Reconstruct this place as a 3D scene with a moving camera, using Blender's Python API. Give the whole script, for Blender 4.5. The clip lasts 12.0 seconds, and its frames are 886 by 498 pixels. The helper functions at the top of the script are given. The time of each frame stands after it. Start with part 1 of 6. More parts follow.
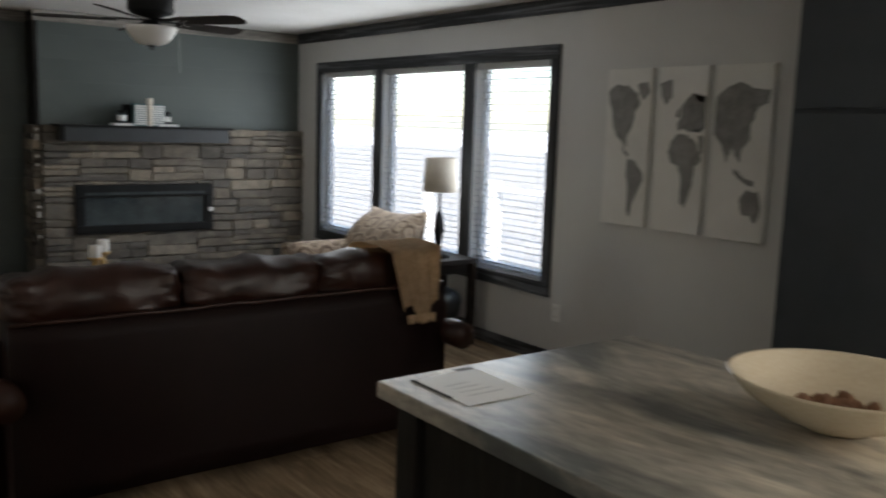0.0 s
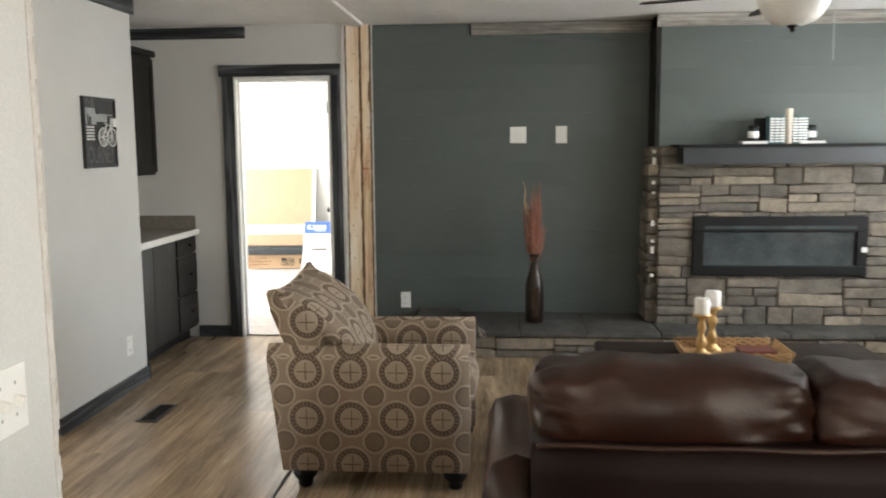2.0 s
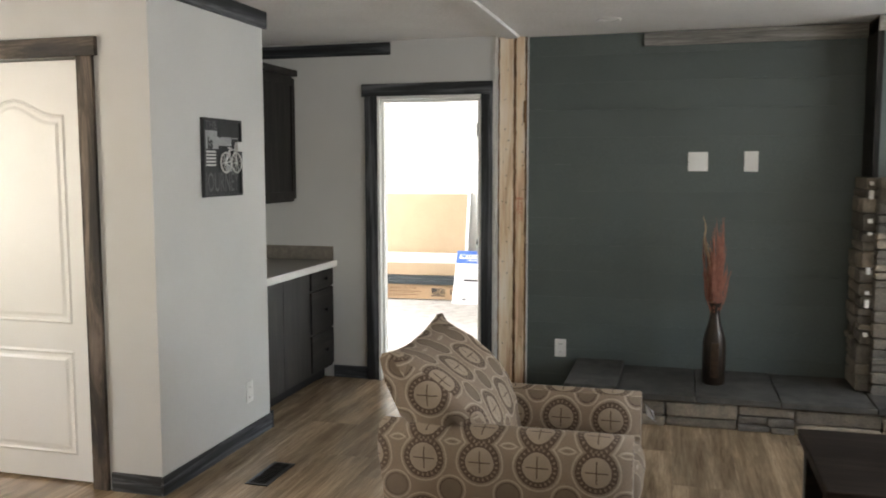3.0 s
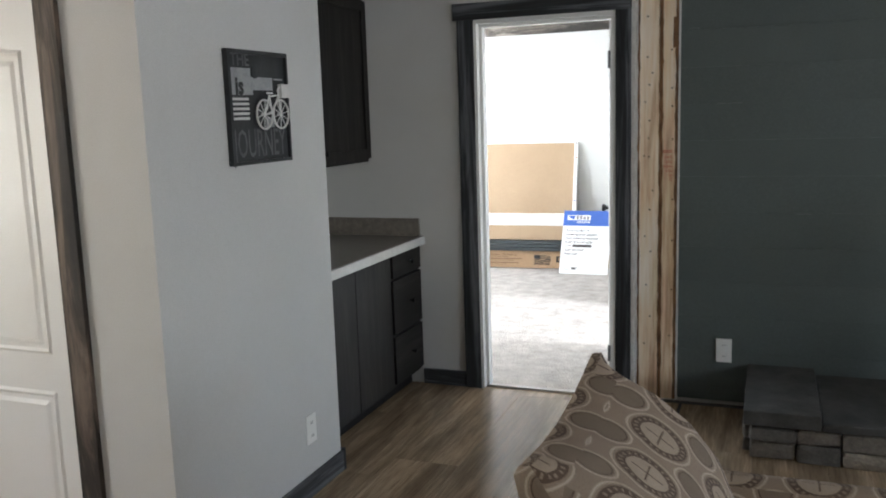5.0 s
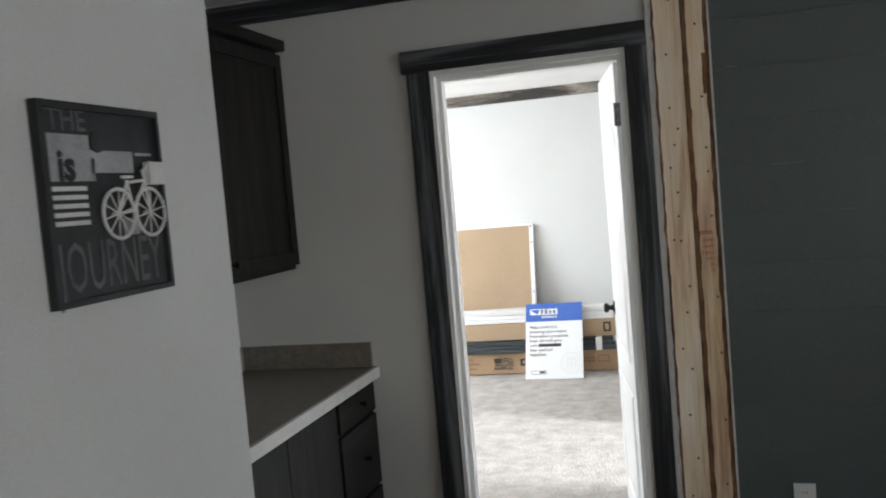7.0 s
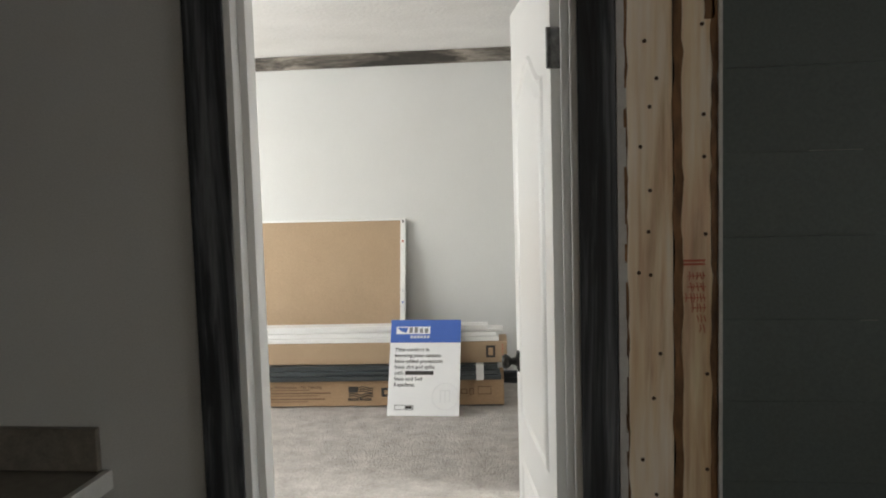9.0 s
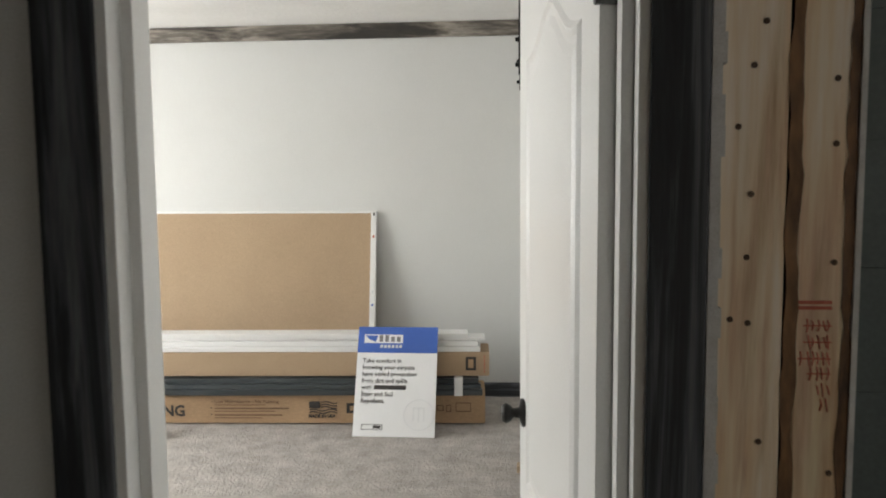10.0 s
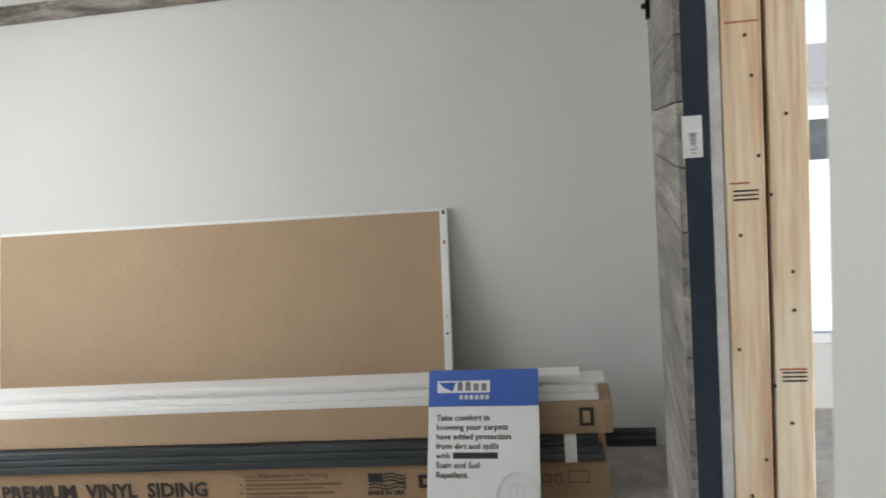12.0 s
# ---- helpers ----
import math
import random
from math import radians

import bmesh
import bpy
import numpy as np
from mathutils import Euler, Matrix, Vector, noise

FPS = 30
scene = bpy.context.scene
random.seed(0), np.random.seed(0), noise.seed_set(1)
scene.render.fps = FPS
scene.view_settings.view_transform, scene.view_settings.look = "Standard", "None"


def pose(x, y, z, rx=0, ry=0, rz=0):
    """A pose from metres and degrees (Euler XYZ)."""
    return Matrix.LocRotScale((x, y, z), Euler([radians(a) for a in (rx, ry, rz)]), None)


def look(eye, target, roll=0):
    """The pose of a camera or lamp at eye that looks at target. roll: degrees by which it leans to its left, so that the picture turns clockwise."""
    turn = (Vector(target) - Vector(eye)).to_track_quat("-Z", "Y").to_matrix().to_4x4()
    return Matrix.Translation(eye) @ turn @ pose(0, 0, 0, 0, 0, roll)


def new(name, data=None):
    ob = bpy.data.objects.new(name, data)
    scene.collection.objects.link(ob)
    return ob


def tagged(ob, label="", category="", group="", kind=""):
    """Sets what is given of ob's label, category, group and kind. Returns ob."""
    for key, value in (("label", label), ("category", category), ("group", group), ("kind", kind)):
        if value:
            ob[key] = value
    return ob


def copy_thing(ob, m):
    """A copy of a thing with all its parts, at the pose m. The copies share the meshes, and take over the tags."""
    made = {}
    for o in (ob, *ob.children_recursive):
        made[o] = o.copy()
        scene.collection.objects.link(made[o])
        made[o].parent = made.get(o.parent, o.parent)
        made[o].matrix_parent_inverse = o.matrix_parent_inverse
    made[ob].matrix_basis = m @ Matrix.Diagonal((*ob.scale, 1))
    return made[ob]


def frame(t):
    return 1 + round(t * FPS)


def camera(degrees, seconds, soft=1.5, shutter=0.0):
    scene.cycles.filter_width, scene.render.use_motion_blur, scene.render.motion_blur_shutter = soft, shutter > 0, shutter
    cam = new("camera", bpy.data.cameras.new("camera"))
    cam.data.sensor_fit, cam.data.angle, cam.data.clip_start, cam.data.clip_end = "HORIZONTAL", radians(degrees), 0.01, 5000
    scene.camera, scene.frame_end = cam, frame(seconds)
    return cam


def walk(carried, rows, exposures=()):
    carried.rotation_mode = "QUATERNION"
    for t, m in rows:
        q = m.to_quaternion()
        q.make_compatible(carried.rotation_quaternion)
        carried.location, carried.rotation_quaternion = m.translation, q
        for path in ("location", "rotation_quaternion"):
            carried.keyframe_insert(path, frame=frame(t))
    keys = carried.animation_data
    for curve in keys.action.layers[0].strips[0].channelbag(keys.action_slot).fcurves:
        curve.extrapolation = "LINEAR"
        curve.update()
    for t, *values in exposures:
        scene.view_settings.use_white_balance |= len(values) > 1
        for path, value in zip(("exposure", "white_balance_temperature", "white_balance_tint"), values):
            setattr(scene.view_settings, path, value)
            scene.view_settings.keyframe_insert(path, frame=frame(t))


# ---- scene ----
cam = camera(55.0, 12.0, soft=1.9, shutter=0.3)
PATH = [
    (0, (0.206, -0.203, 1.576), (1.399, 1.376, 1.290), 1.9),
    (0.5, (0.418, 0.072, 1.56), (1.142, 1.913, 1.264), 0.5),
    (1, (0.634, 0.427, 1.547), (0.858, 2.396, 1.278), 0.3),
    (1.5, (0.748, 0.785, 1.504), (0.741, 2.769, 1.259), 0.5),
    (2, (0.722, 1.232, 1.509), (0.569, 3.211, 1.264), -0.5),
    (2.5, (0.757, 1.646, 1.561), (0.377, 3.601, 1.376), -0.5),
    (3, (0.678, 2.007, 1.543), (0.148, 3.926, 1.35), -0.1),
    (5, (0.119, 3.325, 1.548), (-0.597, 5.166, 1.234), -1.8),
    (5.5, (-0.037, 3.62, 1.528), (-0.745, 5.473, 1.279), -3.4),
    (6, (-0.165, 3.924, 1.567), (-0.862, 5.793, 1.431), -4.1),
    (6.5, (-0.344, 4.171, 1.557), (-0.992, 6.059, 1.433), -4.2),
    (7, (-0.477, 4.472, 1.546), (-1.015, 6.394, 1.42), -4.9),
    (7.5, (-0.553, 4.833, 1.562), (-0.976, 6.783, 1.414), -4.2),
    (9.5, (-0.746, 6.267, 1.517), (-0.968, 8.247, 1.338), -0.8),
    (10, (-0.796, 6.587, 1.527), (-0.984, 8.568, 1.327), -0.5),
    (10.5, (-0.772, 6.948, 1.525), (-0.946, 8.93, 1.321), -1.6),
    (11, (-0.797, 7.291, 1.513), (-0.98, 9.272, 1.306), -0.9),
    (11.5, (-0.906, 7.672, 1.513), (-1.184, 9.642, 1.302), -2.1),
    (12, (-0.943, 7.979, 1.547), (-1.342, 9.923, 1.296), -4.4),
]
EXPOSURES = [
    (0.0, 1.75, 6500, 10), (0.6, 2.4, 6700, 10), (1.0, 2.85, 6800, 10), (1.5, 3.13, 6950, 10), (2.5, 3.35, 6850, 10), (3.0, 3.0, 6750, 10), (3.2, 2.95, 6700, 10), (4.8, 2.63, 6250, 10), (5.5, 2.38, 6100, 10),
    (6.5, 2.3, 6150, 10), (7.7, 1.95, 6600, 10), (9.5, 1.38, 6900, 10), (10.5, 1.36, 6900, 10), (11.0, 0.85, 6800, 10), (11.5, 0.77, 6700, 10), (12.0, 0.83, 6600, 10),
]
walk(cam, [(t, look(eye, target, roll)) for t, eye, target, roll in PATH], EXPOSURES)

# ---- world and light ----
world = bpy.data.worlds.new("sky")
scene.world = world
world.use_nodes = True
wn = world.node_tree
sky = wn.nodes.new("ShaderNodeTexSky")
sky.sky_type, sky.sun_disc = "NISHITA", False
sky.sun_elevation, sky.sun_rotation = radians(45), radians(202)
wn.links.new(sky.outputs[0], wn.nodes["Background"].inputs["Color"])
wn.nodes["Background"].inputs["Strength"].default_value = 0.15

sun = new("sun", bpy.data.lights.new("sun", "SUN"))
sun.data.energy, sun.data.angle, sun.data.color = 5.0, radians(1.5), (1.0, 0.96, 0.9)
sun.matrix_world = look((0, 0, 30), (6, 15, 14))


def window_light(name, eye, target, width, height, watts, colour=(0.93, 0.97, 1.0)):
    """An area lamp in a window's opening, for the light of the sky; some windows are added."""
    lamp = new(name, bpy.data.lights.new(name, "AREA"))
    lamp.data.shape, lamp.data.size, lamp.data.size_y = "RECTANGLE", width, height
    lamp.data.energy, lamp.data.color = watts, colour
    lamp.matrix_world = look(eye, target)
    return lamp


window_light("window_light_living", (4.12, 5.5, 1.5), (0, 5.5, 1.2), 3.0, 1.2, 10.5)
# fill from the kitchen end; its window is unseen and added
window_light("added_light_kitchen", (4.12, -1.5, 1.5), (0, -1.0, 1.2), 2.0, 1.1, 25, (1.0, 0.955, 0.87))
window_light("window_light_hall", (-4.4, 3.4, 1.4), (-1.6, 5.2, 1.2), 1.6, 1.3, 5.1, (1.0, 0.88, 0.68))
window_light("window_light_bedroom", (-4.8, 10.0, 1.45), (0, 10.3, 1.1), 2.4, 1.3, 33)
# added lamp that brightens the bare studs from the next room
window_light("added_light_next_room", (4.1, 8.8, 1.4), (-0.5, 9.6, 1.2), 1.5, 1.3, 150)


# ---- materials ----
def put(tree, kind, **values):
    """A node, with its inputs set or linked by name (blanks as underscores, _0 and _1 by number)."""
    node = tree.nodes.new(kind)
    for key, value in values.items():
        if key in ("operation", "blend_type", "data_type", "interpolation", "attribute_name", "noise_dimensions", "feature", "wave_type", "bands_direction"):
            if key == "operation":
                node.operation = value
            elif key == "blend_type":
                node.blend_type = value
            elif key == "data_type":
                node.data_type = value
            elif key == "feature":
                node.feature = value
            elif key == "wave_type":
                node.wave_type = value
            elif key == "bands_direction":
                node.bands_direction = value
            continue
        slot = node.inputs[int(key[1:])] if key[0] == "_" else node.inputs[key.replace("_", " ")]
        if isinstance(value, bpy.types.NodeSocket):
            tree.links.new(value, slot)
        else:
            slot.default_value = value
    return node


def calc(tree, operation, a, b=0.0):
    return put(tree, "ShaderNodeMath", operation=operation, _0=a, _1=b).outputs[0]


def blend(tree, fac, a, b, blend_type="MIX"):
    node = tree.nodes.new("ShaderNodeMix")
    node.data_type, node.blend_type = "RGBA", blend_type
    for slot, value in ((0, fac), (6, a), (7, b)):
        if isinstance(value, bpy.types.NodeSocket):
            tree.links.new(value, node.inputs[slot])
        else:
            node.inputs[slot].default_value = value if slot == 0 else (*value, 1.0)
    return node.outputs[2]


def ramp(tree, fac, stops):
    node = tree.nodes.new("ShaderNodeValToRGB")
    while len(node.color_ramp.elements) < len(stops):
        node.color_ramp.elements.new(0.5)
    for e, (at, c) in zip(node.color_ramp.elements, stops):
        e.position, e.color = at, (*c, 1.0)
    tree.links.new(fac, node.inputs[0])
    return node.outputs[0]


def start(name):
    m = bpy.data.materials.new(name)
    m.use_nodes = True
    return m, m.node_tree, m.node_tree.nodes["Principled BSDF"]


def places(tree, stretch=(1, 1, 1), shift=0.0):
    """Object coordinates in metres, stretched; shifted from object to object."""
    at = tree.nodes.new("ShaderNodeTexCoord").outputs["Object"]
    if shift:
        r = tree.nodes.new("ShaderNodeObjectInfo").outputs["Random"]
        off = put(tree, "ShaderNodeCombineXYZ", X=calc(tree, "MULTIPLY", r, shift), Y=calc(tree, "MULTIPLY", r, shift * 1.7), Z=calc(tree, "MULTIPLY", r, shift * 0.6)).outputs[0]
        node = tree.nodes.new("ShaderNodeVectorMath")
        node.operation = "ADD"
        tree.links.new(at, node.inputs[0])
        tree.links.new(off, node.inputs[1])
        at = node.outputs[0]
    return put(tree, "ShaderNodeMapping", Vector=at, Scale=stretch).outputs[0]


def surface(name, c1, c2, rough=0.6, scale=3.0, fine=180.0, bump=0.15, metal=0.0, stretch=(1, 1, 1), shift=0.0, spread=0.0, depth=0.002, gloss=0.08, detail=5.0):
    """A matt or shiny material with broad stains, fine grain and relief. spread: how far the pieces differ in brightness."""
    m, t, b = start(name)
    at = places(t, stretch, shift)
    broad = put(t, "ShaderNodeTexNoise", Vector=at, Scale=scale, Detail=detail, Roughness=0.6).outputs[0]
    small = put(t, "ShaderNodeTexNoise", Vector=at, Scale=fine, Detail=3.0).outputs[0]
    col = ramp(t, broad, [(0.3, c1), (0.7, c2)])
    col = blend(t, 0.35, col, ramp(t, small, [(0.3, (0.35, 0.35, 0.35)), (0.7, (0.65, 0.65, 0.65))]), "OVERLAY")
    if spread:
        r = t.nodes.new("ShaderNodeObjectInfo").outputs["Random"]
        lo, hi = 0.5 - spread / 2, 0.5 + spread / 2
        col = blend(t, 1.0, col, ramp(t, r, [(0.0, (lo, lo, lo)), (1.0, (hi, hi, hi))]), "OVERLAY")
    t.links.new(col, b.inputs["Base Color"])
    t.links.new(put(t, "ShaderNodeMapRange", Value=broad, To_Min=max(0.02, rough - gloss), To_Max=min(1.0, rough + gloss)).outputs[0], b.inputs["Roughness"])
    b.inputs["Metallic"].default_value = metal
    if bump:
        mixed = calc(t, "ADD", small, calc(t, "MULTIPLY", broad, 0.6))
        t.links.new(put(t, "ShaderNodeBump", Strength=bump, Distance=depth, Height=mixed).outputs[0], b.inputs["Normal"])
    return m


def timber(name, axis, dark, mid, light, rough=0.65, shift=7.0, grain=26.0, knots=True, bump=0.35, span=0.2, along=0.06):
    """Wood with streaks along an axis (0, 1 or 2), with knots and worn patches."""
    m, t, b = start(name)
    stretch = [1.0, 1.0, 1.0]
    stretch[axis] = along
    at = places(t, stretch, shift)
    streak = put(t, "ShaderNodeTexNoise", Vector=at, Scale=grain, Detail=8.0, Roughness=0.65, Distortion=0.6).outputs[0]
    hair = put(t, "ShaderNodeTexNoise", Vector=at, Scale=grain * 9, Detail=3.0).outputs[0]
    stretch2 = [1.0, 1.0, 1.0]
    stretch2[axis] = 0.35
    at2 = places(t, stretch2, shift)
    patch = put(t, "ShaderNodeTexNoise", Vector=at2, Scale=5.0, Detail=4.0).outputs[0]
    col = ramp(t, streak, [(0.5 - span, dark), (0.5, mid), (0.5 + span, light)])
    col = blend(t, 0.55, col, ramp(t, patch, [(0.35, (0.3, 0.3, 0.3)), (0.65, (0.68, 0.68, 0.68))]), "OVERLAY")
    col = blend(t, 0.4, col, ramp(t, hair, [(0.35, (0.28, 0.28, 0.28)), (0.65, (0.72, 0.72, 0.72))]), "OVERLAY")
    if knots:
        v = put(t, "ShaderNodeTexVoronoi", Vector=at2, Scale=3.2).outputs["Distance"]
        col = blend(t, ramp(t, v, [(0.03, (0.75, 0.75, 0.75)), (0.11, (0.0, 0.0, 0.0))]), col, [c * 0.45 for c in dark])
    r = t.nodes.new("ShaderNodeObjectInfo").outputs["Random"]
    col = blend(t, 1.0, col, ramp(t, r, [(0.0, (0.42, 0.42, 0.42)), (1.0, (0.58, 0.58, 0.58))]), "OVERLAY")
    t.links.new(col, b.inputs["Base Color"])
    b.inputs["Roughness"].default_value = rough
    height = calc(t, "ADD", streak, calc(t, "MULTIPLY", hair, 0.4))
    t.links.new(put(t, "ShaderNodeBump", Strength=bump, Distance=0.002, Height=height).outputs[0], b.inputs["Normal"])
    return m


def medallion_cloth(name):
    """Woven upholstery: rows of ringed medallions with a cross, plain discs between them, pale linking lines."""
    m, t, b = start(name)
    uv = t.nodes.new("ShaderNodeUVMap").outputs[0]
    warp = put(t, "ShaderNodeTexNoise", Vector=uv, Scale=9.0, Detail=2.0).outputs["Color"]
    mixv = t.nodes.new("ShaderNodeVectorMath")
    mixv.operation = "MULTIPLY_ADD"
    t.links.new(warp, mixv.inputs[0])
    mixv.inputs[1].default_value = (0.006, 0.006, 0.0)
    t.links.new(uv, mixv.inputs[2])
    sep = put(t, "ShaderNodeSeparateXYZ", Vector=mixv.outputs[0])
    p, q = 0.197, 0.206

    def cell(shift):
        dx = calc(t, "MULTIPLY", calc(t, "SUBTRACT", calc(t, "FRACT", calc(t, "ADD", calc(t, "DIVIDE", sep.outputs[0], p), shift)), 0.5), p)
        dy = calc(t, "MULTIPLY", calc(t, "SUBTRACT", calc(t, "FRACT", calc(t, "ADD", calc(t, "DIVIDE", sep.outputs[1], q), shift)), 0.5), q)
        d = calc(t, "SQRT", calc(t, "ADD", calc(t, "MULTIPLY", dx, dx), calc(t, "MULTIPLY", dy, dy)))
        return dx, dy, d

    def band(d, lo, hi):
        return calc(t, "MULTIPLY", calc(t, "GREATER_THAN", d, lo), calc(t, "LESS_THAN", d, hi))

    x1, y1, d1 = cell(0.0)
    _, _, d2 = cell(0.5)
    ground, pale, brown, taupe = (0.27, 0.207, 0.152), (0.47, 0.385, 0.30), (0.105, 0.069, 0.047), (0.195, 0.145, 0.105)
    col = blend(t, band(d1, 0.078, 0.083), ground, pale)
    col = blend(t, band(d2, 0.047, 0.052), col, pale)
    col = blend(t, calc(t, "LESS_THAN", d2, 0.041), col, taupe)
    col = blend(t, band(d2, 0.037, 0.041), col, brown)
    col = blend(t, band(d1, 0.050, 0.071), col, brown)
    turn = calc(t, "ARCTAN2", y1, x1)
    beads = calc(t, "GREATER_THAN", calc(t, "SINE", calc(t, "MULTIPLY", turn, 22.0)), 0.35)
    col = blend(t, calc(t, "MULTIPLY", band(d1, 0.056, 0.065), beads), col, ground)
    col = blend(t, calc(t, "LESS_THAN", d1, 0.050), col, (0.37, 0.293, 0.22))
    cross = calc(t, "MAXIMUM", calc(t, "LESS_THAN", calc(t, "ABSOLUTE", x1), 0.0022), calc(t, "LESS_THAN", calc(t, "ABSOLUTE", y1), 0.0022))
    col = blend(t, calc(t, "MULTIPLY", cross, calc(t, "LESS_THAN", d1, 0.038)), col, brown)
    weave = put(t, "ShaderNodeTexNoise", Vector=uv, Scale=420.0, Detail=2.0).outputs[0]
    worn = put(t, "ShaderNodeTexNoise", Vector=uv, Scale=14.0, Detail=4.0).outputs[0]
    col = blend(t, 0.5, col, ramp(t, weave, [(0.3, (0.3, 0.3, 0.3)), (0.7, (0.7, 0.7, 0.7))]), "OVERLAY")
    col = blend(t, 0.3, col, ramp(t, worn, [(0.3, (0.35, 0.35, 0.35)), (0.7, (0.65, 0.65, 0.65))]), "OVERLAY")
    t.links.new(col, b.inputs["Base Color"])
    b.inputs["Roughness"].default_value = 0.85
    t.links.new(put(t, "ShaderNodeBump", Strength=0.4, Distance=0.001, Height=weave).outputs[0], b.inputs["Normal"])
    return m


def stonework(name):
    m, t, b = start(name)
    at = places(t, (1, 1, 1), 9.0)
    r = t.nodes.new("ShaderNodeObjectInfo").outputs["Random"]
    base = ramp(t, r, [(0.0, (0.085, 0.080, 0.074)), (0.22, (0.135, 0.122, 0.106)), (0.42, (0.18, 0.155, 0.127)), (0.58, (0.105, 0.095, 0.083)), (0.76, (0.165, 0.147, 0.124)), (0.90, (0.235, 0.202, 0.162)), (1.0, (0.28, 0.245, 0.20))])
    cloud = put(t, "ShaderNodeTexNoise", Vector=at, Scale=11.0, Detail=6.0, Roughness=0.65).outputs[0]
    grit = put(t, "ShaderNodeTexNoise", Vector=at, Scale=90.0, Detail=5.0).outputs[0]
    col = blend(t, 0.7, base, ramp(t, cloud, [(0.3, (0.25, 0.25, 0.25)), (0.7, (0.74, 0.72, 0.69))]), "OVERLAY")
    col = blend(t, 0.5, col, ramp(t, grit, [(0.3, (0.3, 0.3, 0.3)), (0.7, (0.7, 0.7, 0.7))]), "OVERLAY")
    t.links.new(col, b.inputs["Base Color"])
    b.inputs["Roughness"].default_value = 0.85
    h = calc(t, "ADD", calc(t, "MULTIPLY", cloud, 1.6), calc(t, "MULTIPLY", grit, 0.5))
    t.links.new(put(t, "ShaderNodeBump", Strength=0.8, Distance=0.008, Height=h).outputs[0], b.inputs["Normal"])
    return m


WALL = surface("wall_paint", (0.55, 0.55, 0.535), (0.60, 0.60, 0.585), 0.75, 1.2, 260, 0.05)
BEDWALL = surface("bedroom_paint", (0.62, 0.62, 0.60), (0.66, 0.66, 0.64), 0.75, 1.2, 260, 0.12)
DARKWALL = surface("dark_green_grey_paint", (0.077, 0.095, 0.091), (0.094, 0.113, 0.109), 0.55, 1.5, 140, 0.15, spread=0.04, shift=3.0)
CEILING = surface("knockdown_ceiling", (0.76, 0.75, 0.73), (0.84, 0.83, 0.81), 0.9, 2.0, 38, 0.9, depth=0.006)
WHITE = surface("white_semigloss_paint", (0.76, 0.755, 0.735), (0.80, 0.795, 0.775), 0.38, 2.5, 200, 0.05)
PLATE = surface("white_plastic", (0.78, 0.78, 0.76), (0.82, 0.82, 0.80), 0.35, 6, 300, 0.02)
DRYWALL = surface("drywall_edge", (0.52, 0.50, 0.47), (0.66, 0.64, 0.61), 0.95, 22, 300, 0.5, depth=0.004)
TRIM = [timber("stained_trim_" + n, i, (0.006, 0.0066, 0.0076), (0.027, 0.030, 0.035), (0.15, 0.158, 0.172), grain=20, span=0.14, along=0.045) for i, n in enumerate("xyz")]
GREYBOARD = [timber("weathered_board_" + n, i, (0.10, 0.092, 0.082), (0.22, 0.205, 0.185), (0.36, 0.34, 0.31)) for i, n in enumerate("xyz")]
CABINET = [timber("dark_cabinet_wood_" + n, i, (0.0045, 0.004, 0.0037), (0.0115, 0.0102, 0.0093), (0.030, 0.026, 0.023), 0.5, knots=False, bump=0.2) for i, n in enumerate("xyz")]
PINE = timber("raw_pine_stud", 2, (0.52, 0.35, 0.205), (0.78, 0.61, 0.435), (0.88, 0.75, 0.58), 0.75, grain=9, span=0.13)
PLANK = timber("oak_plank_floor", 1, (0.17, 0.118, 0.072), (0.305, 0.222, 0.142), (0.47, 0.358, 0.24), 0.22, grain=14, knots=False, bump=0.15)
ISLANDTOP = timber("driftwood_laminate", 1, (0.10, 0.105, 0.10), (0.33, 0.305, 0.26), (0.60, 0.54, 0.44), 0.28, grain=3.6, bump=0.1, span=0.13, along=0.36)
for dark_wood in CABINET:
    dark_wood.node_tree.nodes["Principled BSDF"].inputs["Specular IOR Level"].default_value = 0.25
ESPRESSO = timber("espresso_wood", 0, (0.009, 0.006, 0.005), (0.018, 0.0125, 0.010), (0.032, 0.022, 0.017), 0.6, knots=False, bump=0.1)
ESPRESSO.node_tree.nodes["Principled BSDF"].inputs["Specular IOR Level"].default_value = 0.2
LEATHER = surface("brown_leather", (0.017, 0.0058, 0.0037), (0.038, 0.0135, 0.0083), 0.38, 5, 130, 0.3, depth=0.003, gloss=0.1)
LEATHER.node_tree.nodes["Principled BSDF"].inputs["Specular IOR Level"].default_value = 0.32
# sofa back: vinyl below the leather's tone, the shade behind it put into the colour
SHADEDVINYL = surface("shaded_brown_vinyl", (0.0090, 0.0042, 0.0038), (0.0145, 0.0070, 0.0062), 0.5, 3, 130, 0.25, depth=0.002, gloss=0.08)
SHADEDVINYL.node_tree.nodes["Principled BSDF"].inputs["Specular IOR Level"].default_value = 0.12
CLOTH = medallion_cloth("medallion_upholstery")
STONE = stonework("ledge_stone")
SLAB = surface("hearth_slab_stone", (0.030, 0.0295, 0.0275), (0.088, 0.085, 0.078), 0.85, 7, 90, 0.6, shift=5.0, spread=0.12, depth=0.006)
MORTAR = surface("dark_mortar", (0.045, 0.042, 0.038), (0.095, 0.088, 0.078), 0.95, 20, 200, 0.5)
PALE = surface("pale_mortar_chip", (0.55, 0.53, 0.50), (0.70, 0.68, 0.65), 0.9, 30, 300, 0.3)
